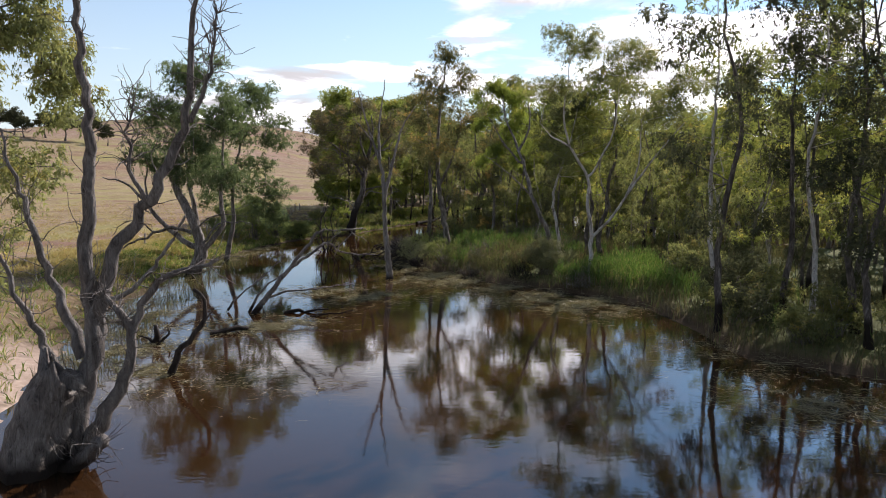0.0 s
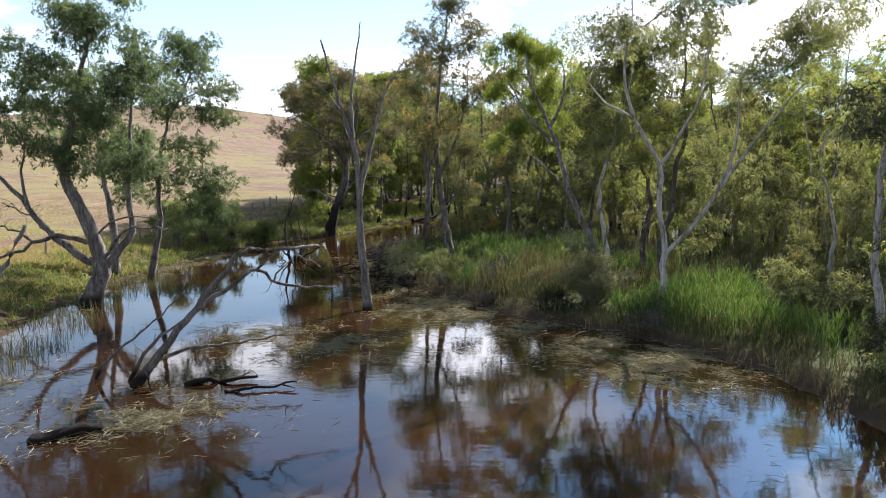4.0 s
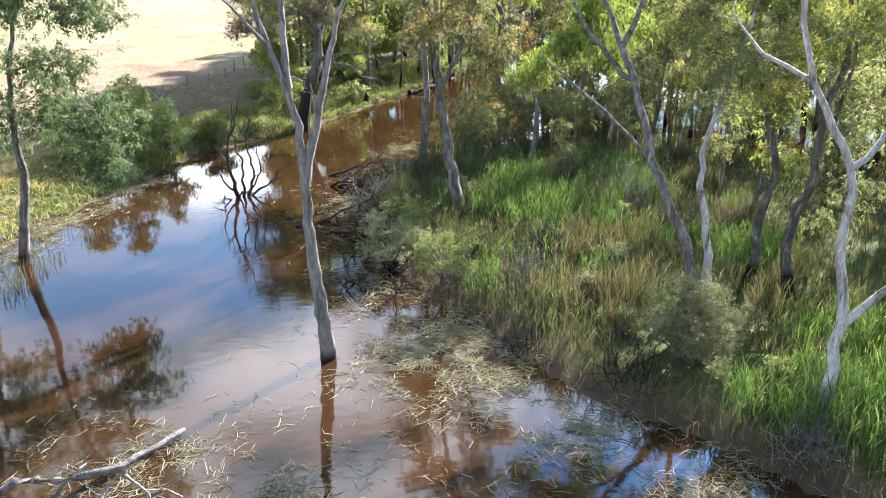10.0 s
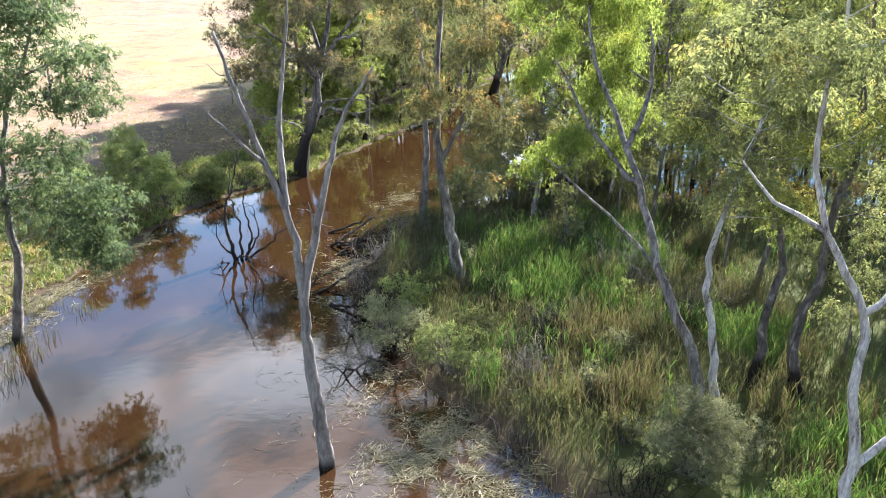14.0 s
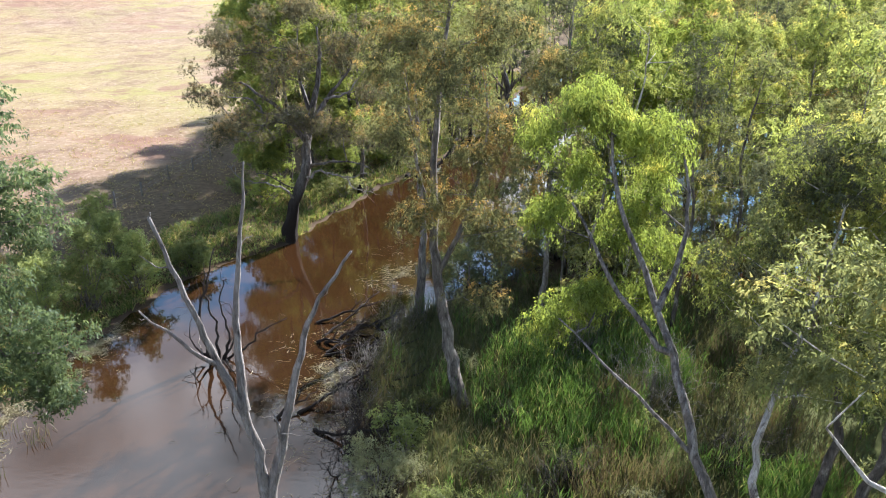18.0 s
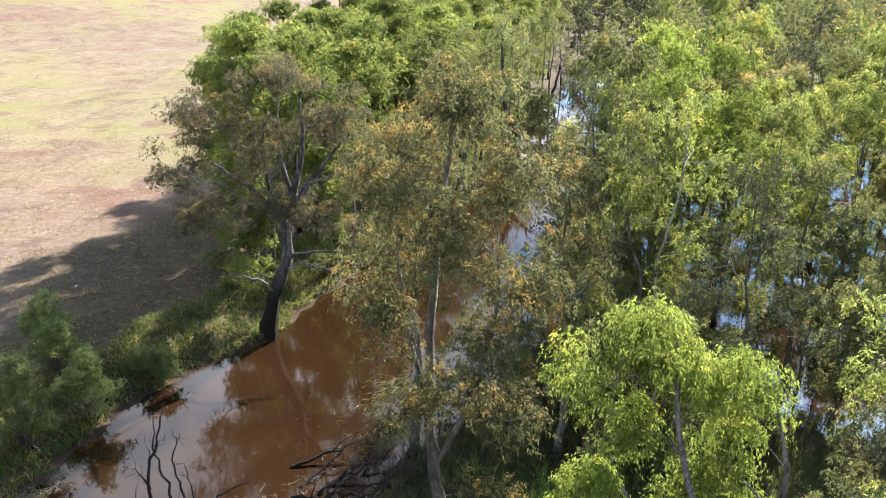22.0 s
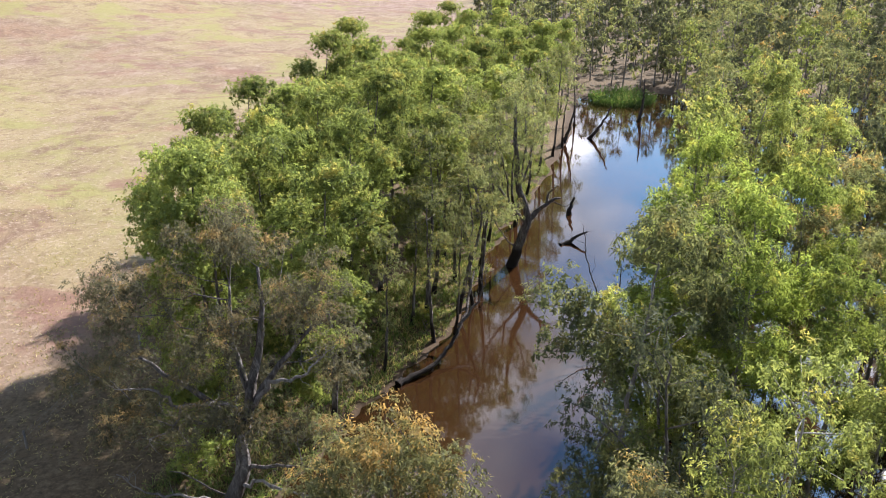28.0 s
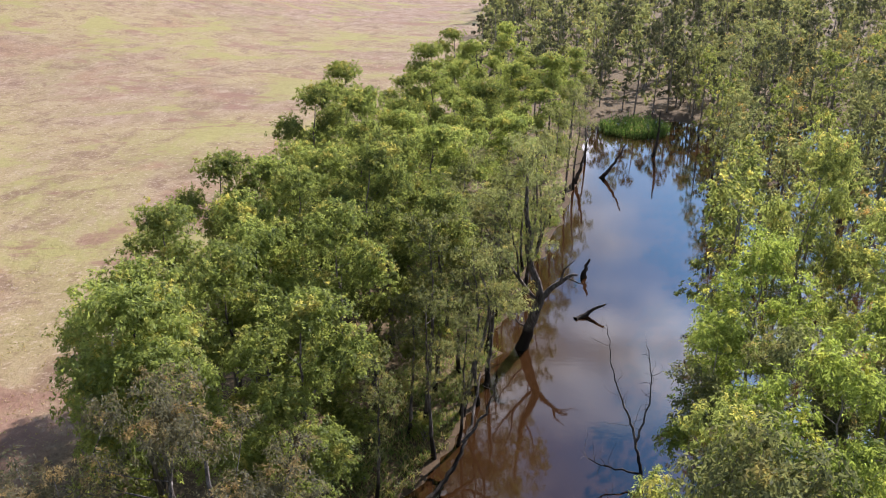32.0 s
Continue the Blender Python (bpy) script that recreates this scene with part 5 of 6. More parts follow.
wood_mass("gums standing behind the reed bank", aside[0::2], "olive", 107, 10, 70, 0.3)
wood_mass("yellow-green gums standing behind the reed bank", aside[1::2], "lime", 108, 10, 70, 0.3)
rng = np.random.default_rng(7)
LONE = gum("broad dark paddock gum on the hillside", spot(-179, 331), [(0, 0, 0), (0.3, 0.2, 3), (0, 0, 7)], 0.4,
           [(0, 0, 8.6, 3.6, 3.6, 2.2, 26), (3.2, 0.5, 6.2, 2.2, 2.2, 1.6, 10), (-3.2, -0.4, 6.4, 2.2, 2.2, 1.6, 10), (0.2, -2.6, 5.6, 2.2, 1.8, 1.4, 8)], "dark", "dull", 66, per=150, wide=0.32, size=0.42, clump=(0.9, 1.5), limbs=3, group="gums on the hillside", cheap=True)
for x, y, size in [(-173, 327, 0.85), (-167, 333, 1.1), (-157, 329, 1.2), (-147, 332, 1.15), (-139, 328, 0.8), (-188, 334, 1.1), (-196, 336, 1.0)]:
    again(LONE, x, y, size, x)

# ---- dead wood ----
dead_wood("dead_tree", "bare silver-grey dead tree standing in the water", (-3.9, 57.4, -0.4),
          [([(0, 0, 0), (-0.15, 0, 2), (-0.35, 0, 4.4), (-0.4, 0, 6.4), (-0.55, 0, 8.4), (-1.1, 0, 10.2), (-1.6, -0.1, 11.8), (-2.2, -0.2, 14.0)], 0.27, 0.04),
           ([(-0.4, 0, 6.3), (-0.05, 0.1, 7.8), (0.45, 0.2, 9.8), (1.0, 0.3, 11.6), (1.9, 0.4, 13.0)], 0.17, 0.03),
           ([(-0.7, 0, 9.2), (-0.8, 0.3, 11), (-0.6, 0.4, 12.8), (-0.3, 0.5, 15.0)], 0.12, 0.02),
           ([(-1.15, 0, 10.4), (-1.6, -0.4, 11), (-2.5, -0.7, 12.1)], 0.07, 0.015),
           ([(0.1, 0.1, 8.2), (0.0, -0.3, 9.4)], 0.06, 0.015)], "dead", 51, 10, length=(0.3, 0.9), wander=0.018)
dead_wood("dead_tree", "old hollow dead gum with twisted bare limbs at the water's edge", (-10.8, 21.4, -0.5),
          [([(-0.5, -0.2, 0), (-0.35, -0.1, 1.0), (0.0, 0, 2.0), (0.5, 0.15, 3.0)], 0.62, 0.42),
           ([(0.2, 0.2, 0), (0.5, 0.3, 2.2), (0.9, 0.4, 4.0), (0.7, 0.6, 6.4), (1.0, 0.6, 9.4), (0.9, 0.6, 11.4), (0.8, 0.6, 13.6), (1.1, 0.6, 16)], 0.34, 0.05),
           ([(0.9, 0.4, 3.6), (1.2, 0.6, 5.5), (1.6, 0.8, 6.8), (2.9, 0.9, 8.7), (3.7, 0.9, 10.6), (3.8, 0.9, 12.5), (4.3, 0.9, 14.6)], 0.25, 0.04),
           ([(0.6, 0.1, 0.8), (1.5, 0.0, 2.4), (2.1, 0, 3.6), (2.2, 0, 4.6), (3.0, 0, 5.8), (4.6, 0, 6.4)], 0.26, 0.04),
           ([(2.2, 0, 4.4), (1.7, 0.1, 5.0), (1.3, 0.1, 5.5)], 0.16, 0.06),
           ([(0.0, 0.4, 2.9), (-1.0, 0.6, 4.7), (-1.6, 0.6, 6.1), (-2.2, 0.6, 7.6)], 0.15, 0.03),
           ([(0.5, 0.6, 3.5), (-0.7, 1.1, 6.3), (-1.4, 1.2, 8.3), (-1.8, 1.2, 10)], 0.19, 0.03),
           ([(3.7, 0.9, 10.2), (4.4, 0.7, 11.6), (4.6, 0.5, 13.4)], 0.09, 0.02),
           ([(0.1, -0.1, 0.3), (1.0, -0.5, 1.0), (1.6, -0.8, 1.5)], 0.26, 0.2),
           ([(2.4, 0.85, 7.9), (2.0, 0.6, 9.2), (2.3, 0.5, 10.8)], 0.08, 0.02)], "old", 52, 460, length=(0.4, 1.6))
hollow = thing("stump", (-11.5, 20.9, -0.4), "broken hollow grey butt of a dead gum", "stump")
rng = np.random.default_rng(152)
axis = smooth_path([(0, 0, 0), (0.12, 0.05, 1.2), (0.5, 0.15, 2.3), (0.95, 0.25, 3.2)], 0.3)
v, q, f = tube(axis, np.linspace(0.8, 0.5, len(axis)), 22, rng, 0.09)
v = v[:-1]
rim = len(v) - 22
v[rim:, 2] += rng.normal(0, 0.16, 22) + 0.3 * np.sin(np.linspace(0, 6.28, 22))
inner = axis[-1] + (v[rim:] - axis[-1]) * np.array([0.74, 0.74, 1.0]) - np.array([0, 0, 0.05])
deep = axis[-5] + (v[rim:] - axis[-1]) * np.array([0.6, 0.6, 0.2])
ring = np.arange(22)
nxt = (ring + 1) % 22
quads = np.vstack([q, np.stack([rim + ring, rim + nxt, rim + 22 + nxt, rim + 22 + ring], 1), np.stack([rim + 22 + ring, rim + 22 + nxt, rim + 44 + nxt, rim + 44 + ring], 1), np.stack([rim + 44 + ring[::2][:10], rim + 44 + ring[1::2][:10], rim + 44 + ring[1::2][:10][::-1], rim + 44 + ring[::2][:10][::-1]], 1)[:5]])
part("shell", make_mesh("shell", np.vstack([v, inner, deep]), quads, smooth=True), BARK["old"], hollow)
dead_wood("fallen_tree", "fallen dead tree leaning bare grey limbs over the water", (-10.8, 44.0, -0.2),
          [([(0, 0, 0), (0.9, 0.15, 1.3), (2.2, 0.3, 2.9), (3.2, 0.5, 4.2), (3.8, 0.6, 4.85), (4.6, 0.8, 4.85), (5.6, 1.1, 4.9), (6.2, 2.2, 4.85)], 0.17, 0.035),
           ([(2.1, 0.3, 2.8), (3.0, 0.7, 3.4), (4.15, 1.15, 4.15), (4.6, 1.3, 3.75), (5.0, 1.4, 3.5), (5.9, 1.7, 3.4), (6.85, 1.95, 3.35)], 0.1, 0.03),
           ([(4.7, 1.3, 3.65), (5.0, 1.5, 4.1), (5.5, 1.7, 4.7)], 0.035, 0.012), ([(4.15, 1.15, 4.15), (4.5, 1.2, 4.4), (4.9, 1.3, 4.8)], 0.05, 0.015),
           ([(0.6, 0.1, 1.0), (1.8, 0.6, 1.35), (3.4, 1.2, 1.45), (5.2, 1.9, 1.6), (5.5, 2.0, 1.55)], 0.09, 0.025), ([(4.9, 1.8, 1.6), (5.3, 1.9, 1.75)], 0.03, 0.01),
           ([(-0.4, 0.4, 0), (0.2, 0.5, 1.2), (1.0, 0.8, 2.0), (1.6, 1.2, 2.4)], 0.1, 0.03), ([(0.4, 0.2, 0.9), (0.6, -0.4, 0.6), (0.9, -0.8, 0.2)], 0.06, 0.02),
           ([(-1.6, 0.6, 0.3), (-0.8, 0.2, 1.2), (0.2, 0.1, 2.0), (1.0, 0.0, 2.7), (1.8, 0.2, 3.5)], 0.08, 0.02), ([(5.4, 1.1, 4.9), (5.9, 1.0, 4.5), (6.4, 1.2, 4.2)], 0.035, 0.012)],
          "grey", 53, 34, "fallen tree", length=(0.3, 0.9), wander=0.03)
dead_wood("fallen_log", "thin dark forked branch lying on the water", (-7.4, 43.2, -0.02), [([(0, 0, 0.03), (0.8, 0.1, 0.1), (1.6, 0.3, 0.1), (2.3, 0.5, 0.25)], 0.07, 0.03), ([(1.9, 0.4, 0.15), (2.3, 0.3, 0.08)], 0.03, 0.012)], "black", 151, 5, "log", (0.2, 0.5), main="stem")
dead_wood("fallen_log", "dark waterlogged branch lying across the surface", (-9.0, 44.0, 0.0), [([(0, 0, -0.05), (0.8, 0.2, 0.12), (1.6, 0.3, 0.08), (2.4, 0.5, 0.16)], 0.13, 0.04), ([(1.6, 0.3, 0.1), (2.1, 0.6, 0.3)], 0.04, 0.015)], "black", 54, 4, "log", (0.3, 0.7), main="stem")
dead_wood("fallen_log", "short dark log floating beside flattened reeds", (-11.6, 38.6, -0.03), [([(0, 0, 0.02), (0.8, 0.5, 0.15), (1.6, 0.9, 0.12)], 0.17, 0.12)], "black", 55, 0, "log", main="stem")
dead_wood("dead_stick", "crooked dead branch standing out of the water", (-11.0, 31.0, -0.3), [([(0, 0, 0), (0.3, 0, 1.3), (1.2, 0.1, 2.2), (1.4, 0.1, 3.3), (1.0, 0.1, 3.8)], 0.14, 0.06), ([(1.3, 0.1, 2.4), (1.8, 0.1, 3.0)], 0.05, 0.02)], "black", 56, 3, "branch", (0.2, 0.5), main="stem")
dead_wood("leaning_pole", "bleached dead limb leaning up from the bank", (-20.6, 45.0, 0.3), [([(0, 0, 0), (2.5, 0, 0.9), (4.6, 0, 3.2), (5.8, 0, 5.2)], 0.17, 0.07), ([(2.0, 0, 0.8), (2.6, 0.4, 2.4)], 0.05, 0.015)], "dead", 57, 8, "branch", main="stem")
dead_wood("snag", "blackened many-stemmed snag standing in the water", (-11.4, 75.6, -0.2),
          [([(0, 0, 0), (-0.3, 0, 1.4), (-0.5, 0.2, 2.8), (0.0, 0.3, 4.2), (0.5, 0.4, 6.0)], 0.13, 0.025), ([(0.4, 0.2, 0), (0.8, 0.3, 1.6), (0.5, 0.4, 3.0), (0.8, 0.4, 4.4)], 0.1, 0.02), ([(-0.4, 0.1, 2.2), (-1.0, 0.3, 3.0)], 0.06, 0.02),
           ([(0.2, 0.3, 0), (1.4, 0.3, 0.8), (2.4, 0.6, 1.6), (3.6, 0.6, 2.3)], 0.08, 0.02), ([(-0.2, -0.1, 0), (-0.5, -1.2, 0.5), (-0.2, -2.2, 0.3)], 0.06, 0.02), ([(0.1, 0.2, 0), (0.2, 0.4, 1.8), (-0.2, 0.5, 3.6), (-0.1, 0.6, 5.2)], 0.09, 0.02), ([(0.5, 0.1, 0.2), (1.2, 0.2, 1.9), (1.0, 0.3, 3.2)], 0.07, 0.02), ([(-0.3, 0, 0.6), (-0.9, -0.3, 1.4), (-0.8, -0.4, 2.4)], 0.07, 0.02), ([(0, 0, 0.3), (0.6, -1.0, 0.9), (1.4, -1.8, 0.7)], 0.06, 0.02)], "black", 58, 60, "dead tree", (0.3, 1.1))
dead_wood("stump", "small blackened broken stump in the shallows", (-13.6, 36.6, -0.15), [([(0, 0, 0), (0.05, 0, 0.5), (-0.05, 0.05, 1.0)], 0.2, 0.09), ([(0.15, 0, 0.1), (0.45, 0.1, 0.5), (0.5, 0.1, 0.9)], 0.08, 0.03), ([(-0.1, 0, 0.1), (-0.5, 0, 0.4), (-0.9, 0.1, 0.5)], 0.08, 0.03)], "black", 59, 8, "stump", (0.2, 0.6))
rng = np.random.default_rng(9)
for k in range(18):
    x, y, a = rng.uniform(-7.6, -3.4), rng.uniform(69, 81), rng.uniform(-0.5, 0.9)
    c, s, L = math.cos(a), math.sin(a), rng.uniform(2, 4.2)
    dead_wood("fallen_branch", "dark fallen branch tangled at the reed edge", (x, y, 0.0), [([(0, 0, 0.0), (c * L * 0.4, s * L * 0.4, 0.35), (c * L, s * L, rng.uniform(0.1, 1.2))], 0.08, 0.025), ([(c * L * 0.5, s * L * 0.5, 0.4), (c * L * 0.7, s * L * 0.5 + 0.5, 1.0)], 0.04, 0.012)], "black", 60 + k, 9, "branch", (0.4, 1.3), main="stem")
rng = np.random.default_rng(10)
for k in range(7):
    x, y, a = rng.uniform(-4.6, -1.8), rng.uniform(61.5, 69), rng.uniform(0, 6.28)
    c, s, L = math.cos(a), math.sin(a), rng.uniform(0.8, 1.8)
    dead_wood("fallen_branch", "tangle of dark dead twigs standing in the shallows", (x, y, -0.05), [([(0, 0, 0.0), (c * L * 0.5, s * L * 0.5, 0.5), (c * L, s * L, rng.uniform(0.3, 0.9))], 0.035, 0.012), ([(0, 0, 0), (-c * L * 0.4, s * L * 0.4, 0.6), (-c * L * 0.8, s * L * 0.3, 0.8)], 0.03, 0.01)], "black", 120 + k, 16, "branch", (0.4, 1.1), main="stem")
for x, y, pts in [(12.4, 143.6, [(0, 0, 0), (0.1, 0, 0.8), (0.35, 0.1, 1.6), (0.5, 0, 2.1)]), (10.4, 134.6, [(0, 0, 0), (1.2, 0.6, 0.5), (2.6, 0.6, 1.3)]), (15.8, 175, [(0, 0, 0), (1, 0, 3), (1.5, 0, 6)]), (30, 190, [(0, 0, 0), (0.4, 0, 3), (0.4, 0, 7)]), (20, 178, [(0, 0, 0), (1.8, 0, 2.4), (3, 0, 5)])]:
    dead_wood("snag", "dark dead stump standing in the far water", (x, y, -0.2), [(pts, 0.3, 0.08)], "black", int(x * 10), 6, "stump", (0.5, 1.4))
dead_wood("fallen_tree", "bare fallen boughs reaching over the far water", (11.2, 112.0, 0.2), [([(0, 0, 0), (-0.4, 2, 2.6), (-1.4, 3.6, 5.2), (-1.8, 5, 8)], 0.12, 0.02), ([(-0.3, 1.5, 2), (0.8, 3, 4.6), (0.6, 4.5, 7)], 0.08, 0.02), ([(0, 0.4, 0.5), (-2.2, 0.6, 0.9), (-3.4, 0.4, 1.7)], 0.07, 0.02)], "dark", 75, 40, "fallen tree", (0.6, 2.0))
dead_wood("fallen_tree", "dark gum trunk fallen across the muddy bank", (-3.6, 108.6, 0.0), [([(0, 0, 0.1), (2.6, 2.6, 0.5), (4.4, 6.2, 2.0), (5.2, 9.6, 4.2)], 0.2, 0.07), ([(4.0, 5.4, 1.7), (5.6, 6.6, 3.4), (6.0, 7, 5)], 0.12, 0.03)], "dark", 76, 24, "fallen tree", (0.6, 1.8))

# ---- shrubs ----


def shrub(label, at, lobes, leaf, seed, per=60, size=0.16, clump=(0.35, 0.6), stems=5):
    rng = np.random.default_rng(seed)
    top = thing("shrub", at, label, "shrub")
    pts = []
    for cx, cy, cz, rx, ry, rz, n in lobes:
        u = unit(rng.standard_normal((n, 3))) * (rng.random((n, 1)) ** 0.35)
        pts.append(np.array([cx, cy, cz]) + u * np.array([rx, ry, rz]))
    pts = np.vstack(pts)
    fine = []
    for k, q in enumerate(pts[rng.permutation(len(pts))[:stems * 6]]):
        a = rng.standard_normal(3) * np.array([0.25, 0.25, 0])
        way = smooth_path([a, (a + q) / 2 + np.array([0, 0, 0.15]), q], 0.4)
        if k < 3:
            part("stem", tube_mesh("stem", [tube(way, np.linspace(0.05, 0.012, len(way)), 6, rng)]), BARK["grey"], top)
        else:
            fine.append(tube(way, np.linspace(0.03, 0.008, len(way)), 4, rng))
    if fine:
        tagged(part("fine_branching", tube_mesh("fine_branching", fine), BARK["grey"], top), kind="stuff")
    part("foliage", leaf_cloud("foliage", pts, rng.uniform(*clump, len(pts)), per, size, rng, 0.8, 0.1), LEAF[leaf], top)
    return top


for k, (x, y, h) in enumerate([(15.2, 43.6, 2.2), (17.2, 41.0, 2.8), (15.0, 38.4, 2.0), (18.0, 36.0, 2.6), (20.4, 39.6, 3.2), (14.6, 41.0, 1.8), (22.4, 44.0, 3.0), (20.2, 33.8, 2.4), (17.6, 46.6, 2.6), (16.0, 34.8, 1.8), (19.6, 49.4, 2.8), (22.8, 36.4, 3.0), (16.8, 49.8, 2.2), (18.2, 52.4, 2.6), (20.8, 53.6, 3.0), (17.4, 57.2, 2.4), (21.6, 57.0, 2.8), (19.4, 60.2, 2.6), (23.6, 50.8, 3.2), (16.4, 53.0, 1.8)]):
    shrub("dark straggling thicket in the shade of the gums", spot(x, y, 0.05), [(0, 0, h * 0.6, 1.1, 1.1, h * 0.35, 26), (0.7, -0.3, h * 0.35, 1.0, 1.0, h * 0.25, 14)], ("dull", "olive")[k % 2], 700 + k, 80, 0.14, (0.3, 0.6), 4)
rng = np.random.default_rng(77)
for k in range(6):
    a = rng.uniform(-0.5, 0.5)
    dead_wood("fallen_branch", "weathered limb in a dark heap of fallen branches", (16.4 + rng.normal(0, 0.5), 54.6 + rng.normal(0, 0.6), 0.4), [([(-1.8 * math.cos(a), -1.8 * math.sin(a), rng.uniform(0, 0.5)), (0, 0, rng.uniform(0.6, 1.3)), (2.0 * math.cos(a), 2.0 * math.sin(a), rng.uniform(0, 0.5))], 0.09, 0.03)], "old", 720 + k, 22, "branch", (0.5, 1.4), main="stem")
for k, (x, y, h) in enumerate([(3.4, 59.6, 0.9), (5.2, 60.8, 1.2), (2.6, 63.8, 1.0), (4.4, 66.2, 1.3), (1.2, 66.0, 1.1), (6.6, 63.6, 1.2), (2.4, 69.4, 1.2), (7.6, 68.4, 1.4), (5.8, 58.2, 0.8), (0.6, 73.6, 1.2), (6.2, 74.6, 1.3), (9.4, 54.6, 0.9), (-0.8, 70.2, 1.0)]):
    shrub("low twiggy grey-green bush among the reeds", spot(x, y, 0.05), [(0, 0, h * 0.6, 0.7, 0.6, h * 0.4, 16), (0.5, -0.2, h * 0.4, 0.5, 0.5, h * 0.3, 8)], ("olive", "grey", "dull", "shrub")[k % 4], 770 + k, 70, 0.1, (0.2, 0.4), 4)
for k, (x, y, h) in enumerate([(0.8, 85.6, 2.6), (3.0, 86.8, 3.4), (5.0, 88.0, 3.6), (7.0, 88.6, 3.8), (9.0, 89.6, 3.6), (11.0, 89.0, 3.8), (13.2, 88.0, 3.4), (8.4, 94.0, 3.4), (10.6, 95.4, 3.6), (12.8, 93.6, 3.2), (4.2, 84.8, 2.4), (9.6, 85.2, 2.6)]):
    shrub("grey-brown thicket standing in the flooded wood", spot(x, y, 0.05), [(0, 0, h * 0.62, 1.2, 1.0, h * 0.34, 22), (0.8, -0.2, h * 0.35, 1.1, 0.9, h * 0.25, 14)], ("olive", "brown", "grey")[k % 3], 740 + k, 90, 0.14, (0.35, 0.65), 5)
shrub("dense rounded grey-green shrub above the waterline", spot(7.4, 56.4, 0.05), [(0.2, 0.2, 2.0, 1.1, 1.0, 0.8, 24), (-1.0, -0.2, 1.5, 0.9, 0.9, 0.7, 18), (1.2, -0.1, 1.4, 0.8, 0.9, 0.8, 18), (0.1, -0.8, 1.1, 1.2, 0.7, 0.7, 20), (0.3, 0.1, 0.7, 1.5, 1.2, 0.5, 18)], "grey", 80, 330, 0.068, (0.28, 0.5), 7)
shrub("silvery grey-green shrub leaning over the water", spot(-2.3, 65.2, 0.02), [(0, 0, 1.2, 1.6, 1.4, 0.8, 34), (-0.9, 0.6, 1.7, 1.0, 0.9, 0.6, 16), (0.9, 0.7, 1.0, 1.0, 0.9, 0.6, 14)], "grey", 81, 190, 0.075, (0.28, 0.5), 7)
shrub("loose yellow-green shrub at the water's edge", spot(0.1, 62.6, 0.02), [(0, 0, 1.1, 1.3, 1.1, 0.8, 30), (1.1, -0.8, 0.7, 0.8, 0.7, 0.5, 12)], "shrub", 82, 170, 0.085, (0.25, 0.45))
shrub("loose green shrub among the reeds", spot(-1.8, 67.6, 0.02), [(0, 0, 1.1, 1.2, 1.1, 0.8, 24)], "shrub", 83, 65, 0.15)
for k, (x, y, h) in enumerate([(-19.4, 80.6, 5.0), (-21.0, 79.0, 3.6), (-17.9, 83.6, 3.8), (-20.6, 86.2, 3.2), (-23.6, 83.0, 3.0), (-22.4, 89.0, 3.6), (-16.2, 87.6, 1.6)]):
    shrub("bushy young gum on the grassy bank", spot(x, y, 0.05), [(0, 0, h * 0.74, 0.7, 0.7, h * 0.26, 14), (0.7, -0.2, h * 0.42, 0.9, 0.9, h * 0.24, 11), (-0.8, 0.3, h * 0.36, 0.9, 0.9, h * 0.22, 10)], "young", 184 + k, 190, 0.14, (0.35, 0.7))
shrub("straggling brush beneath the gums on the bank", spot(-13.5, 98.0, 0.05), [(0, 0, 1.0, 2.2, 1.8, 0.8, 24)], "deep", 95, 60, 0.24, (0.4, 0.8))
shrub("straggling brush beneath the gums on the bank", spot(-8.6, 102.0, 0.05), [(0, 0, 1.0, 1.8, 1.8, 0.8, 20)], "olive", 96, 60, 0.24, (0.4, 0.8))

rng = np.random.default_rng(15)
for k in range(26):
    y = rng.uniform(98, 150)
    x = float(np.interp(y, LEFT[:, 1], LEFT[:, 0])) - rng.uniform(1.5, 13)
    h = rng.uniform(1.0, 2.4)
    shrub("low scrub in the shade of the gum belt", spot(x, y, 0.05), [(0, 0, h * 0.55, 0.9, 0.9, h * 0.4, 14)], ("deep", "olive", "green")[k % 3], 300 + k, 55, 0.2, (0.35, 0.7), 2)

def brush(label, at, wide, high, count, seed, bark="dark"):
    rng = np.random.default_rng(seed)
    top = thing("brush", at, label, "brush")
    wood = []
    for _ in range(count):
        a = rng.normal(0, wide * 0.35, 3) * np.array([1, 1, 0])
        d = unit(np.array([rng.normal(0, 0.6), rng.normal(0, 0.6), 1.0]))
        q, L = [a], high * rng.uniform(0.6, 1.2)
        for k in range(5):
            d = unit(d + rng.standard_normal(3) * 0.28)
            q.append(q[-1] + d * L / 5)
            if k > 1:
                e = unit(d + rng.standard_normal(3) * 0.7)
                wood.append(tube([q[-1], q[-1] + e * L * 0.2, q[-1] + unit(e + rng.standard_normal(3) * 0.4) * L * 0.4], [0.008, 0.006, 0.003], 3, rng, 0.0))
        wood.append(tube(q, np.linspace(0.016, 0.005, 6), 3, rng, 0.0))
    tagged(part("brushwood", tube_mesh("brushwood", wood), BARK[bark], top), kind="stuff")


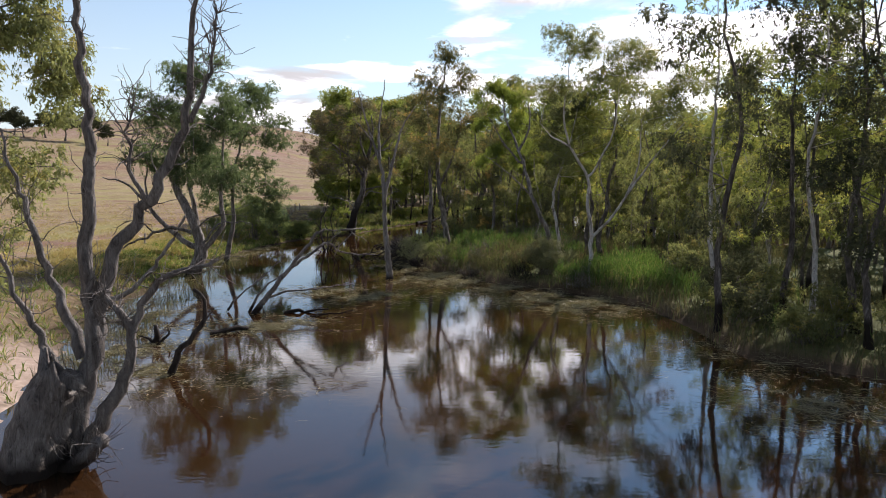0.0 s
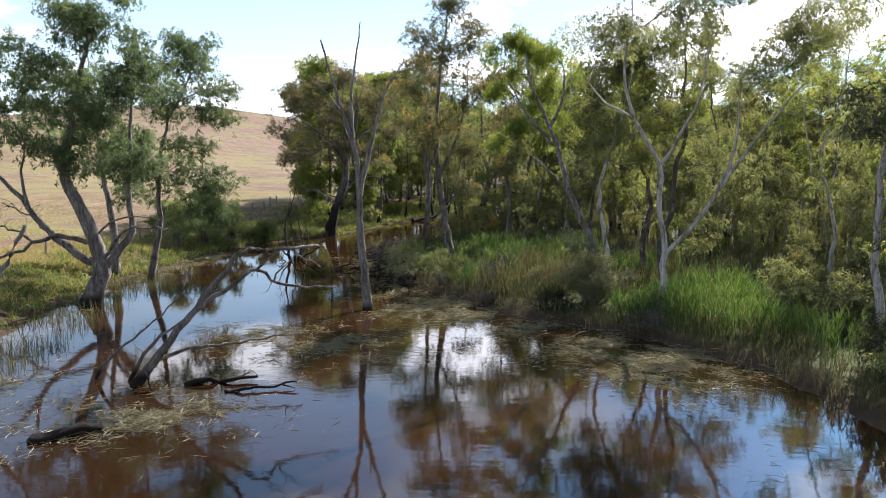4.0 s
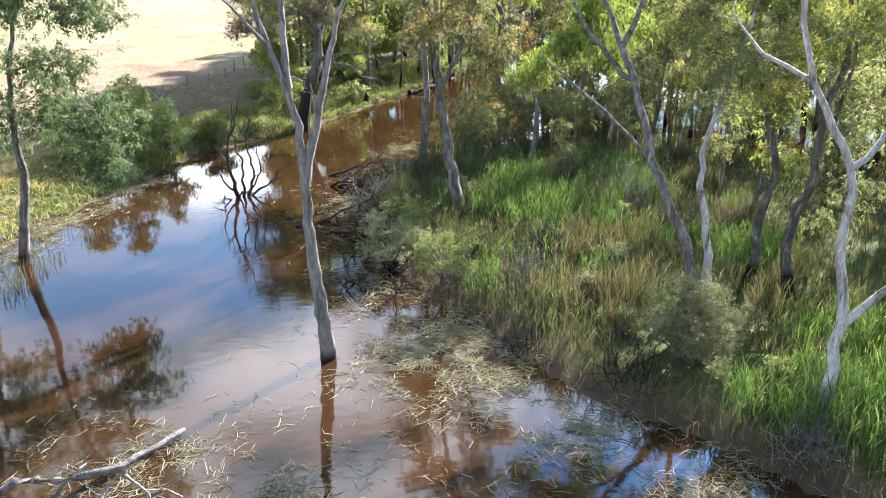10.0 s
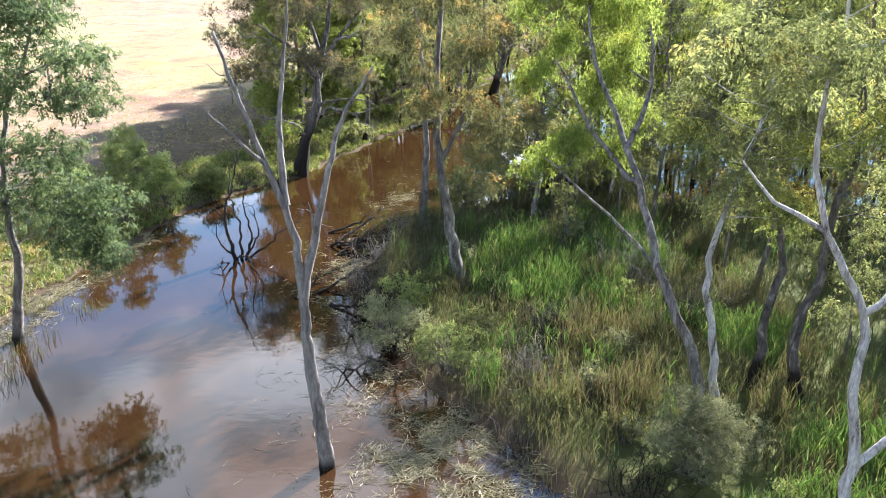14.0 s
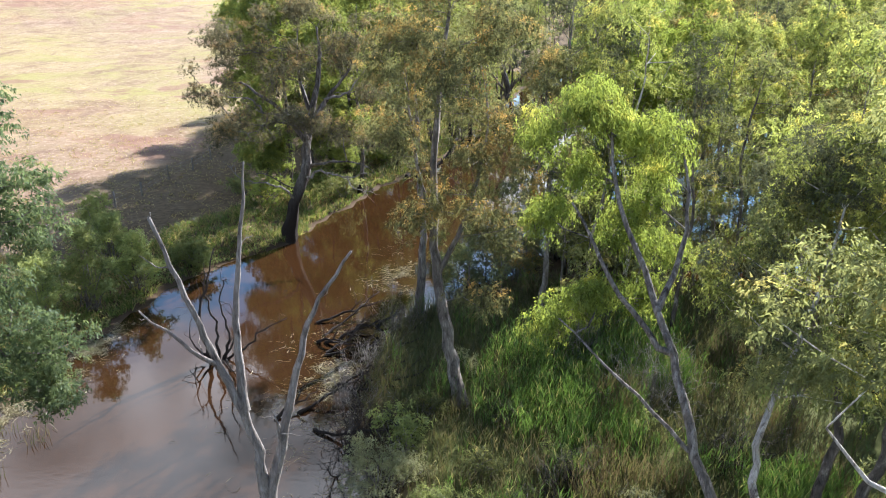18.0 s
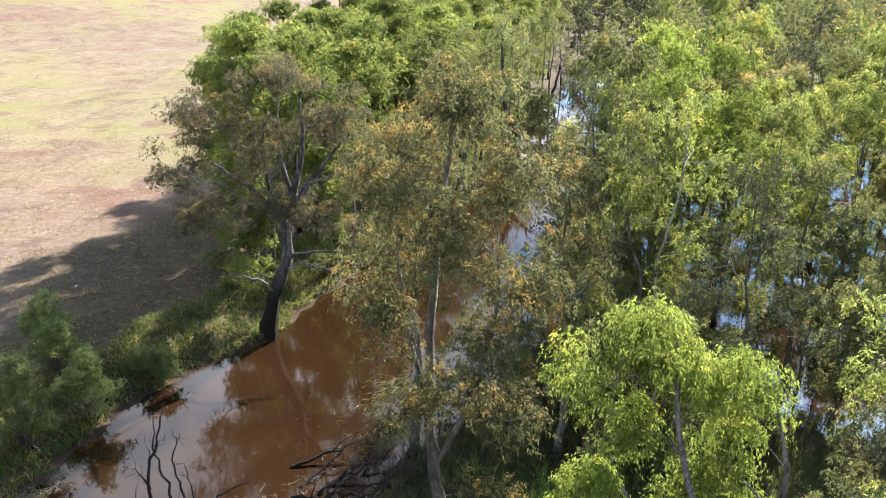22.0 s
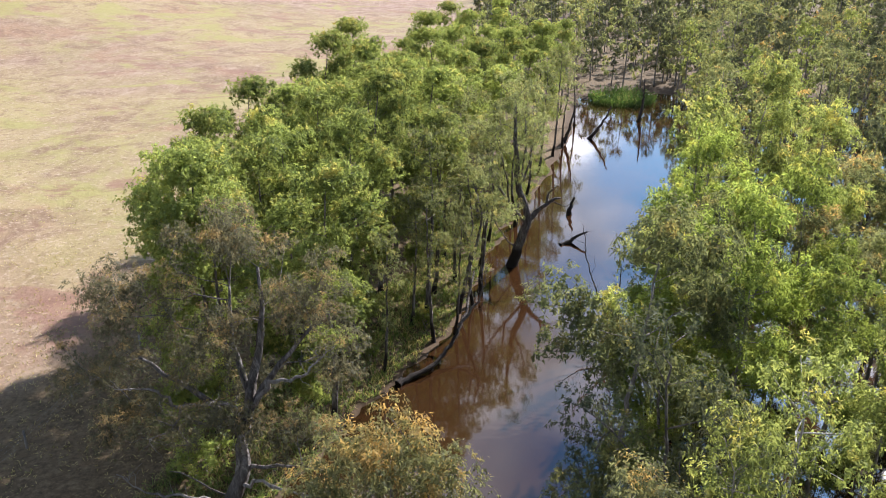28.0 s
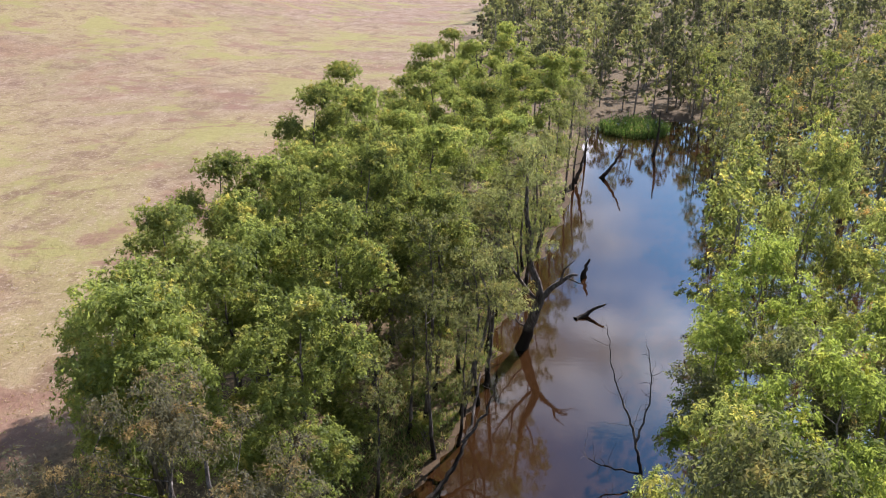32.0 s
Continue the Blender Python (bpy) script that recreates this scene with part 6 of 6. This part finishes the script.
for k, (x, y, w, h, n) in enumerate([(-3.2, 68.4, 1.6, 1.9, 90), (-4.0, 71.5, 1.5, 1.5, 80), (3.0, 61.5, 1.2, 1.7, 80), (4.4, 64.6, 1.3, 1.8, 80), (8.8, 71.0, 1.8, 2.4, 110), (6.4, 75.0, 1.6, 2.2, 90), (10.8, 66.4, 1.5, 2.2, 90), (-3.6, 74.6, 1.4, 1.5, 70), (2.2, 57.8, 1.0, 1.0, 60), (5.6, 55.2, 1.2, 1.2, 70), (9.2, 51.4, 1.2, 1.1, 70), (-2.6, 78.6, 1.4, 1.6, 70)]):
    brush("brown tangle of dead twiggy brush among the reeds", spot(x, y, 0.05), w, h, n, 500 + k, ("dark", "dead", "grey")[k % 3])

# ---- fence ----


def fence(label, pts, seed):
    rng = np.random.default_rng(seed)
    top = thing("fence", (*pts[0], gz(*pts[0])), label, "fence")
    o = np.array([*pts[0], gz(*pts[0])])
    heads = []
    for x, y in pts:
        g = np.array([x, y, gz(x, y)]) - o
        lean = rng.normal(0, 0.03, 2)
        h = rng.uniform(1.1, 1.25)
        part("post", tube_mesh("post", [tube([g + np.array([0, 0, -0.3]), g + np.array([lean[0] * 0.5, lean[1] * 0.5, h * 0.5]), g + np.array([*lean, h])], [0.08, 0.075, 0.07], 8, rng, 0.05)]), TIMBER, top)
        heads.append(g)
    for hgt in (0.4, 0.7, 1.0):
        part("wire", tube_mesh("wire", [tube([a + np.array([0, 0, hgt]) for a in heads], [0.004] * len(heads), 4, rng, 0.0)]), WIRE, top)


fence("sagging wire fence with weathered timber posts", [(-27.5, 86.4), (-26.4, 90.0), (-25.4, 93.3), (-24.4, 96.6), (-23.7, 100.0), (-23.1, 104.4), (-22.1, 107.7), (-21.6, 111.5), (-21.9, 116), (-22, 120.5)], 1)
fence("short run of weathered timber fence posts and wire", [(-21.6, 82.0), (-23.4, 77.5), (-25, 73), (-26.2, 68.5), (-27, 64), (-27.5, 59.5)], 2)

# ---- reeds, grass and floating straw ----
rng = np.random.default_rng(12)


def scatter(n, x0, x1, y0, y1, keep):
    p = np.column_stack([rng.uniform(x0, x1, n), rng.uniform(y0, y1, n)])
    return p[keep(p)]


def on_ground(p, up=0.0):
    return np.column_stack([p, heights(p) + up])


def reed_bed(name, label, p, height, material, leaves=5, width=0.035, stem=None):
    b = on_ground(p, -0.05)
    h = height * rng.uniform(0.7, 1.25, len(p))
    lean = unit(np.column_stack([rng.normal(0, 0.1, len(p)), rng.normal(0, 0.1, len(p)), np.ones(len(p))]))
    P, D, L, W = [], [], [], []
    for k in range(leaves):
        f = rng.uniform(0.35, 1.0, len(p))
        a = rng.uniform(0, 2 * np.pi, len(p))
        P.append(b + lean * (h * f)[:, None])
        D.append(unit(np.column_stack([np.cos(a) * 0.6, np.sin(a) * 0.6, rng.uniform(0.8, 2.2, len(p))])))
        L.append(rng.uniform(0.25, 0.55, len(p)))
        W.append(np.full(len(p), width))
    me = blades(name, np.vstack(P), np.vstack(D), np.concatenate(L), np.concatenate(W), rng, 0.13)
    bed = tagged(part(name, me, material), label, "reeds", kind="stuff")
    me = blades("stalks", b, lean, h, 0.026, rng, 0.05)
    tagged(part("stalks", me, stem or material, bed), kind="stuff")
    return bed


SHRUBS = [(7.4, 56.0, 2.3), (-2.3, 65.2, 1.6), (0.1, 62.6, 1.5), (-1.8, 67.6, 1.2)]


def clear_of_shrubs(p):
    return np.all([(p[:, 0] - a) ** 2 + (p[:, 1] - b) ** 2 > r * r for a, b, r in SHRUBS], axis=0)


LUSH = [(10.6, 51.6, 3.4, 4.2), (13.6, 54.6, 2.6, 4.0), (4.8, 71.5, 3.4, 6.0), (8.5, 75.0, 3.0, 4.0), (0.9, 61.2, 1.2, 1.0), (12.0, 64.5, 1.8, 2.6), (15.0, 47.0, 2.0, 3.0)]


def lush(p):
    """1 where the reeds grow green and thick, 0 where dead brush and sedge stand."""
    near = np.max([np.exp(-((p[:, 0] - a) / rx) ** 2 - ((p[:, 1] - b) / ry) ** 2) for a, b, rx, ry in LUSH], axis=0)
    return np.clip(1.4 * near + 0.75 * wavy(p, 3.4, 32) - 0.34, 0, 1)


def thinned(p):
    return np.where((p[:, 1] < 47) | ((p[:, 0] > 15.5) & (p[:, 1] < 62)), 0.15, np.where(p[:, 0] < 15, 1.0, 0.4))


tall = scatter(100000, -5, 30, 30, 86, lambda p: (reed_side(p) > 0.9 + 0.5 * wavy(p, 6, 31)) & clear_of_shrubs(p) & (rng.random(len(p)) < thinned(p) * lush(p)))
reed_bed("reeds", "dense bright green reed bed", tall, np.clip(1.35 + 0.4 * wavy(tall, 6, 33) + 0.15 * wavy(tall, 1.6, 34), 0.7, 2.1), REED, 6, 0.026, REED)
dull = scatter(70000, -5, 30, 30, 86, lambda p: (reed_side(p) > 0.6 + 0.5 * wavy(p, 6, 31)) & clear_of_shrubs(p) & (rng.random(len(p)) < 0.62 * thinned(p) * (1 - lush(p))))
reed_bed("sedge", "grey-green sedge and old reeds of uneven height", dull, np.clip(0.72 + 0.3 * wavy(dull, 4, 37) + 0.25 * wavy(dull, 1.3, 39), 0.25, 1.4), REED_OLD, 5, 0.024, REED_OLD)
edge = scatter(60000, -6, 26, 28, 86, lambda p: (np.abs(reed_side(p) - 0.8) < 0.8 + 0.6 * wavy(p, 5, 35)) & (rng.random(len(p)) < 0.5))
reed_bed("dry_reeds", "dead straw-coloured reeds along the waterline", edge, np.clip(0.55 + 0.3 * wavy(edge, 4, 36), 0.25, 1.1), REED_DRY, 2, 0.02)
patches = scatter(24000, 1, 14, 58, 82, lambda p: (wavy(p, 5, 38) > 0.35) & (lush(p) < 0.6))
reed_bed("dry_reeds", "brown dead reeds among the green", patches[:7000], 1.4, REED_DRY, 3, 0.02)
sedge_land = scatter(16000, 14, 90, -10, 84, lambda p: (reed_side(p) > 1.5) & (p[:, 0] > 0.5 * p[:, 1] + 4) & (wavy(p, 7, 47) > -0.4))
reed_bed("undergrowth", "rough green sedge behind the reed bank", sedge_land[:6000], 0.9, GRASS, 4, 0.07)
isle = scatter(9000, 22, 40, 183, 216, lambda p: (((p[:, 0] - 30.5) / 6.0) ** 2 + ((p[:, 1] - 206) / 5.5) ** 2 < 1))
reed_bed("reeds", "green reed clump standing in the far water", isle[:2200], 2.2, REED, 5, 0.09)
wood_under = scatter(30000, 8, 70, 76, 150, lambda p: (heights(p) > 0.05) & (channel(p) > 3) & (wavy(p, 6, 44) > 0.1))
reed_bed("undergrowth", "low green sedge under the flooded gums", wood_under[:9000], 0.9, GRASS, 4, 0.06)


def tufts(name, label, p, height, material, per=5, width=0.03, spread=0.5):
    b = np.repeat(on_ground(p, -0.03), per, 0)
    n = len(b)
    b[:, :2] += rng.normal(0, 0.08, (n, 2))
    d = unit(np.column_stack([rng.normal(0, spread, n), rng.normal(0, spread, n), np.ones(n)]))
    me = blades(name, b, d, np.repeat(height, per) * rng.uniform(0.6, 1.3, n), width, rng, 0.25)
    return tagged(part(name, me, material), label, "grass", kind="stuff")


bank = scatter(150000, -32, 12, 18, 165, lambda p: (left_side(p) > 0.5 + 0.4 * wavy(p, 4, 51)) & (left_side(p) < 6.0 + 2.0 * wavy(p, 9, 52)) & (rng.random(len(p)) < np.where(p[:, 1] < 56, 0.15, 0.75)))
tufts("bank_grass", "rank green grass along the creek bank", bank, np.clip(0.62 + 0.3 * wavy(bank, 5, 53), 0.2, 0.95), GRASS, 5, 0.04)
rank = scatter(16000, -36, -14, 50, 86, lambda p: (left_side(p) > 2.5) & (left_side(p) < 11) & (wavy(p, 6, 57) > -0.25))
tufts("tall_dry_grass", "tall bleached grass behind the creek bank", rank, np.clip(0.6 + 0.25 * wavy(rank, 4, 58), 0.25, 0.9), STRAW, 6, 0.03, 0.4)
dry = scatter(44000, -62, -8, 20, 150, lambda p: (left_side(p) > 5) & (wavy(p, 8, 55) > -0.3) & (rng.random(len(p)) < np.clip((150 - p[:, 1]) / 60, 0, 1)))
tufts("paddock_grass", "tufts of dry straw grass in the paddock", dry, np.full(len(dry), 0.24), STRAW, 2, 0.045, 0.8)


def mat_of_straw(label, n, spots, length=0.36, up=0.015, clear=True):
    P = []
    for x, y, rx, ry, share in spots:
        k = int(n * share)
        a = rng.random((k, 1)) * 2 * np.pi
        r = np.abs(rng.normal(0, 0.85, (k, 1)))
        P.append(np.column_stack([x + np.cos(a) * r * rx, y + np.sin(a) * r * ry]))
    p = np.vstack(P)
    p = p[(wavy(p, 2.2, 61) + 0.6 * wavy(p, 0.9, 62) > 0.05) & (left_side(p) < 0.4) & (reed_side(p) < 0.5)]
    b = np.column_stack([p, np.maximum(heights(p), 0) + up + rng.random(len(p)) * 0.06])
    a = rng.uniform(0, 2 * np.pi, len(p))
    d = unit(np.column_stack([np.cos(a), np.sin(a), rng.normal(0.02, 0.09, len(p))]))
    me = blades("straw_litter", b, d, length * rng.uniform(0.35, 1.7, len(p)), rng.uniform(0.007, 0.022, len(p)), rng, 0.02)
    q = np.zeros(len(me.vertices) * 3)
    me.vertices.foreach_get("co", q)
    q = q.reshape(-1, 5, 3)
    side = np.cross(d, np.array([0, 0, 1.0])) * (rng.normal(0, 0.2, len(p)) * np.linalg.norm(q[:, 4] - q[:, 0], axis=1))[:, None]
    q[:, 4] += side
    q[:, 0:2] += side[:, None] * 0.6
    me.vertices.foreach_set("co", q.ravel())
    return tagged(part("straw_litter", me, LITTER), label, "litter", kind="stuff")


mat_of_straw("floating mats of bleached reed straw by the reed bank", 30000, [(8.4, 45.0, 1.6, 2.2, 0.12), (6.4, 46.6, 1.8, 1.4, 0.08), (10.2, 46.8, 1.4, 1.6, 0.08), (0.2, 57.8, 2.4, 2.6, 0.6), (8.5, 47.6, 3.2, 2.0, 0.22), (6.2, 49.6, 2.4, 2.2, 0.14), (14.5, 34.5, 3.5, 3.0, 0.12), (3.6, 53.2, 2.2, 1.6, 0.08), (-3.0, 64.0, 2.2, 3.0, 0.12)])
mat_of_straw("floating reed straw in the open water", 22000, [(-9.0, 40.6, 2.2, 1.8, 0.22), (-4.8, 49.6, 3.6, 2.6, 0.25), (-8.6, 52.0, 2.4, 1.8, 0.1), (-14.6, 35.5, 2.4, 4.0, 0.34), (-16.6, 43.0, 2.0, 4.5, 0.2), (-12.0, 31.0, 1.6, 2.6, 0.1), (-5.2, 73.5, 2.2, 5.0, 0.2), (-7.0, 30.0, 2.6, 2.2, 0.05), (13, 27, 3, 3, 0.16)])
mat_of_straw("line of bleached straw along the grassy shore", 15000, [(-19.2, 70.0, 0.9, 4.0, 0.4), (-18.0, 77.0, 0.9, 3.5, 0.25), (-19.6, 60, 1.2, 6, 0.2), (-3.0, 86.0, 1.6, 4.0, 0.15)])
shallow = scatter(30000, -21, -12, 30, 70, lambda p: (left_side(p) < 0.3) & (left_side(p) > -3.5) & (wavy(p, 5, 71) > -0.2))
n = min(len(shallow), 2600)
me = blades("sedge", np.column_stack([shallow[:n], np.full(n, -0.1)]), unit(np.column_stack([rng.normal(0, 0.2, (n, 2)), np.ones(n)])), rng.uniform(0.4, 0.9, n), 0.022, rng, 0.1)
tagged(part("sedge", me, REED_OLD), "thin sedge standing in the shallows", "sedge", kind="stuff")
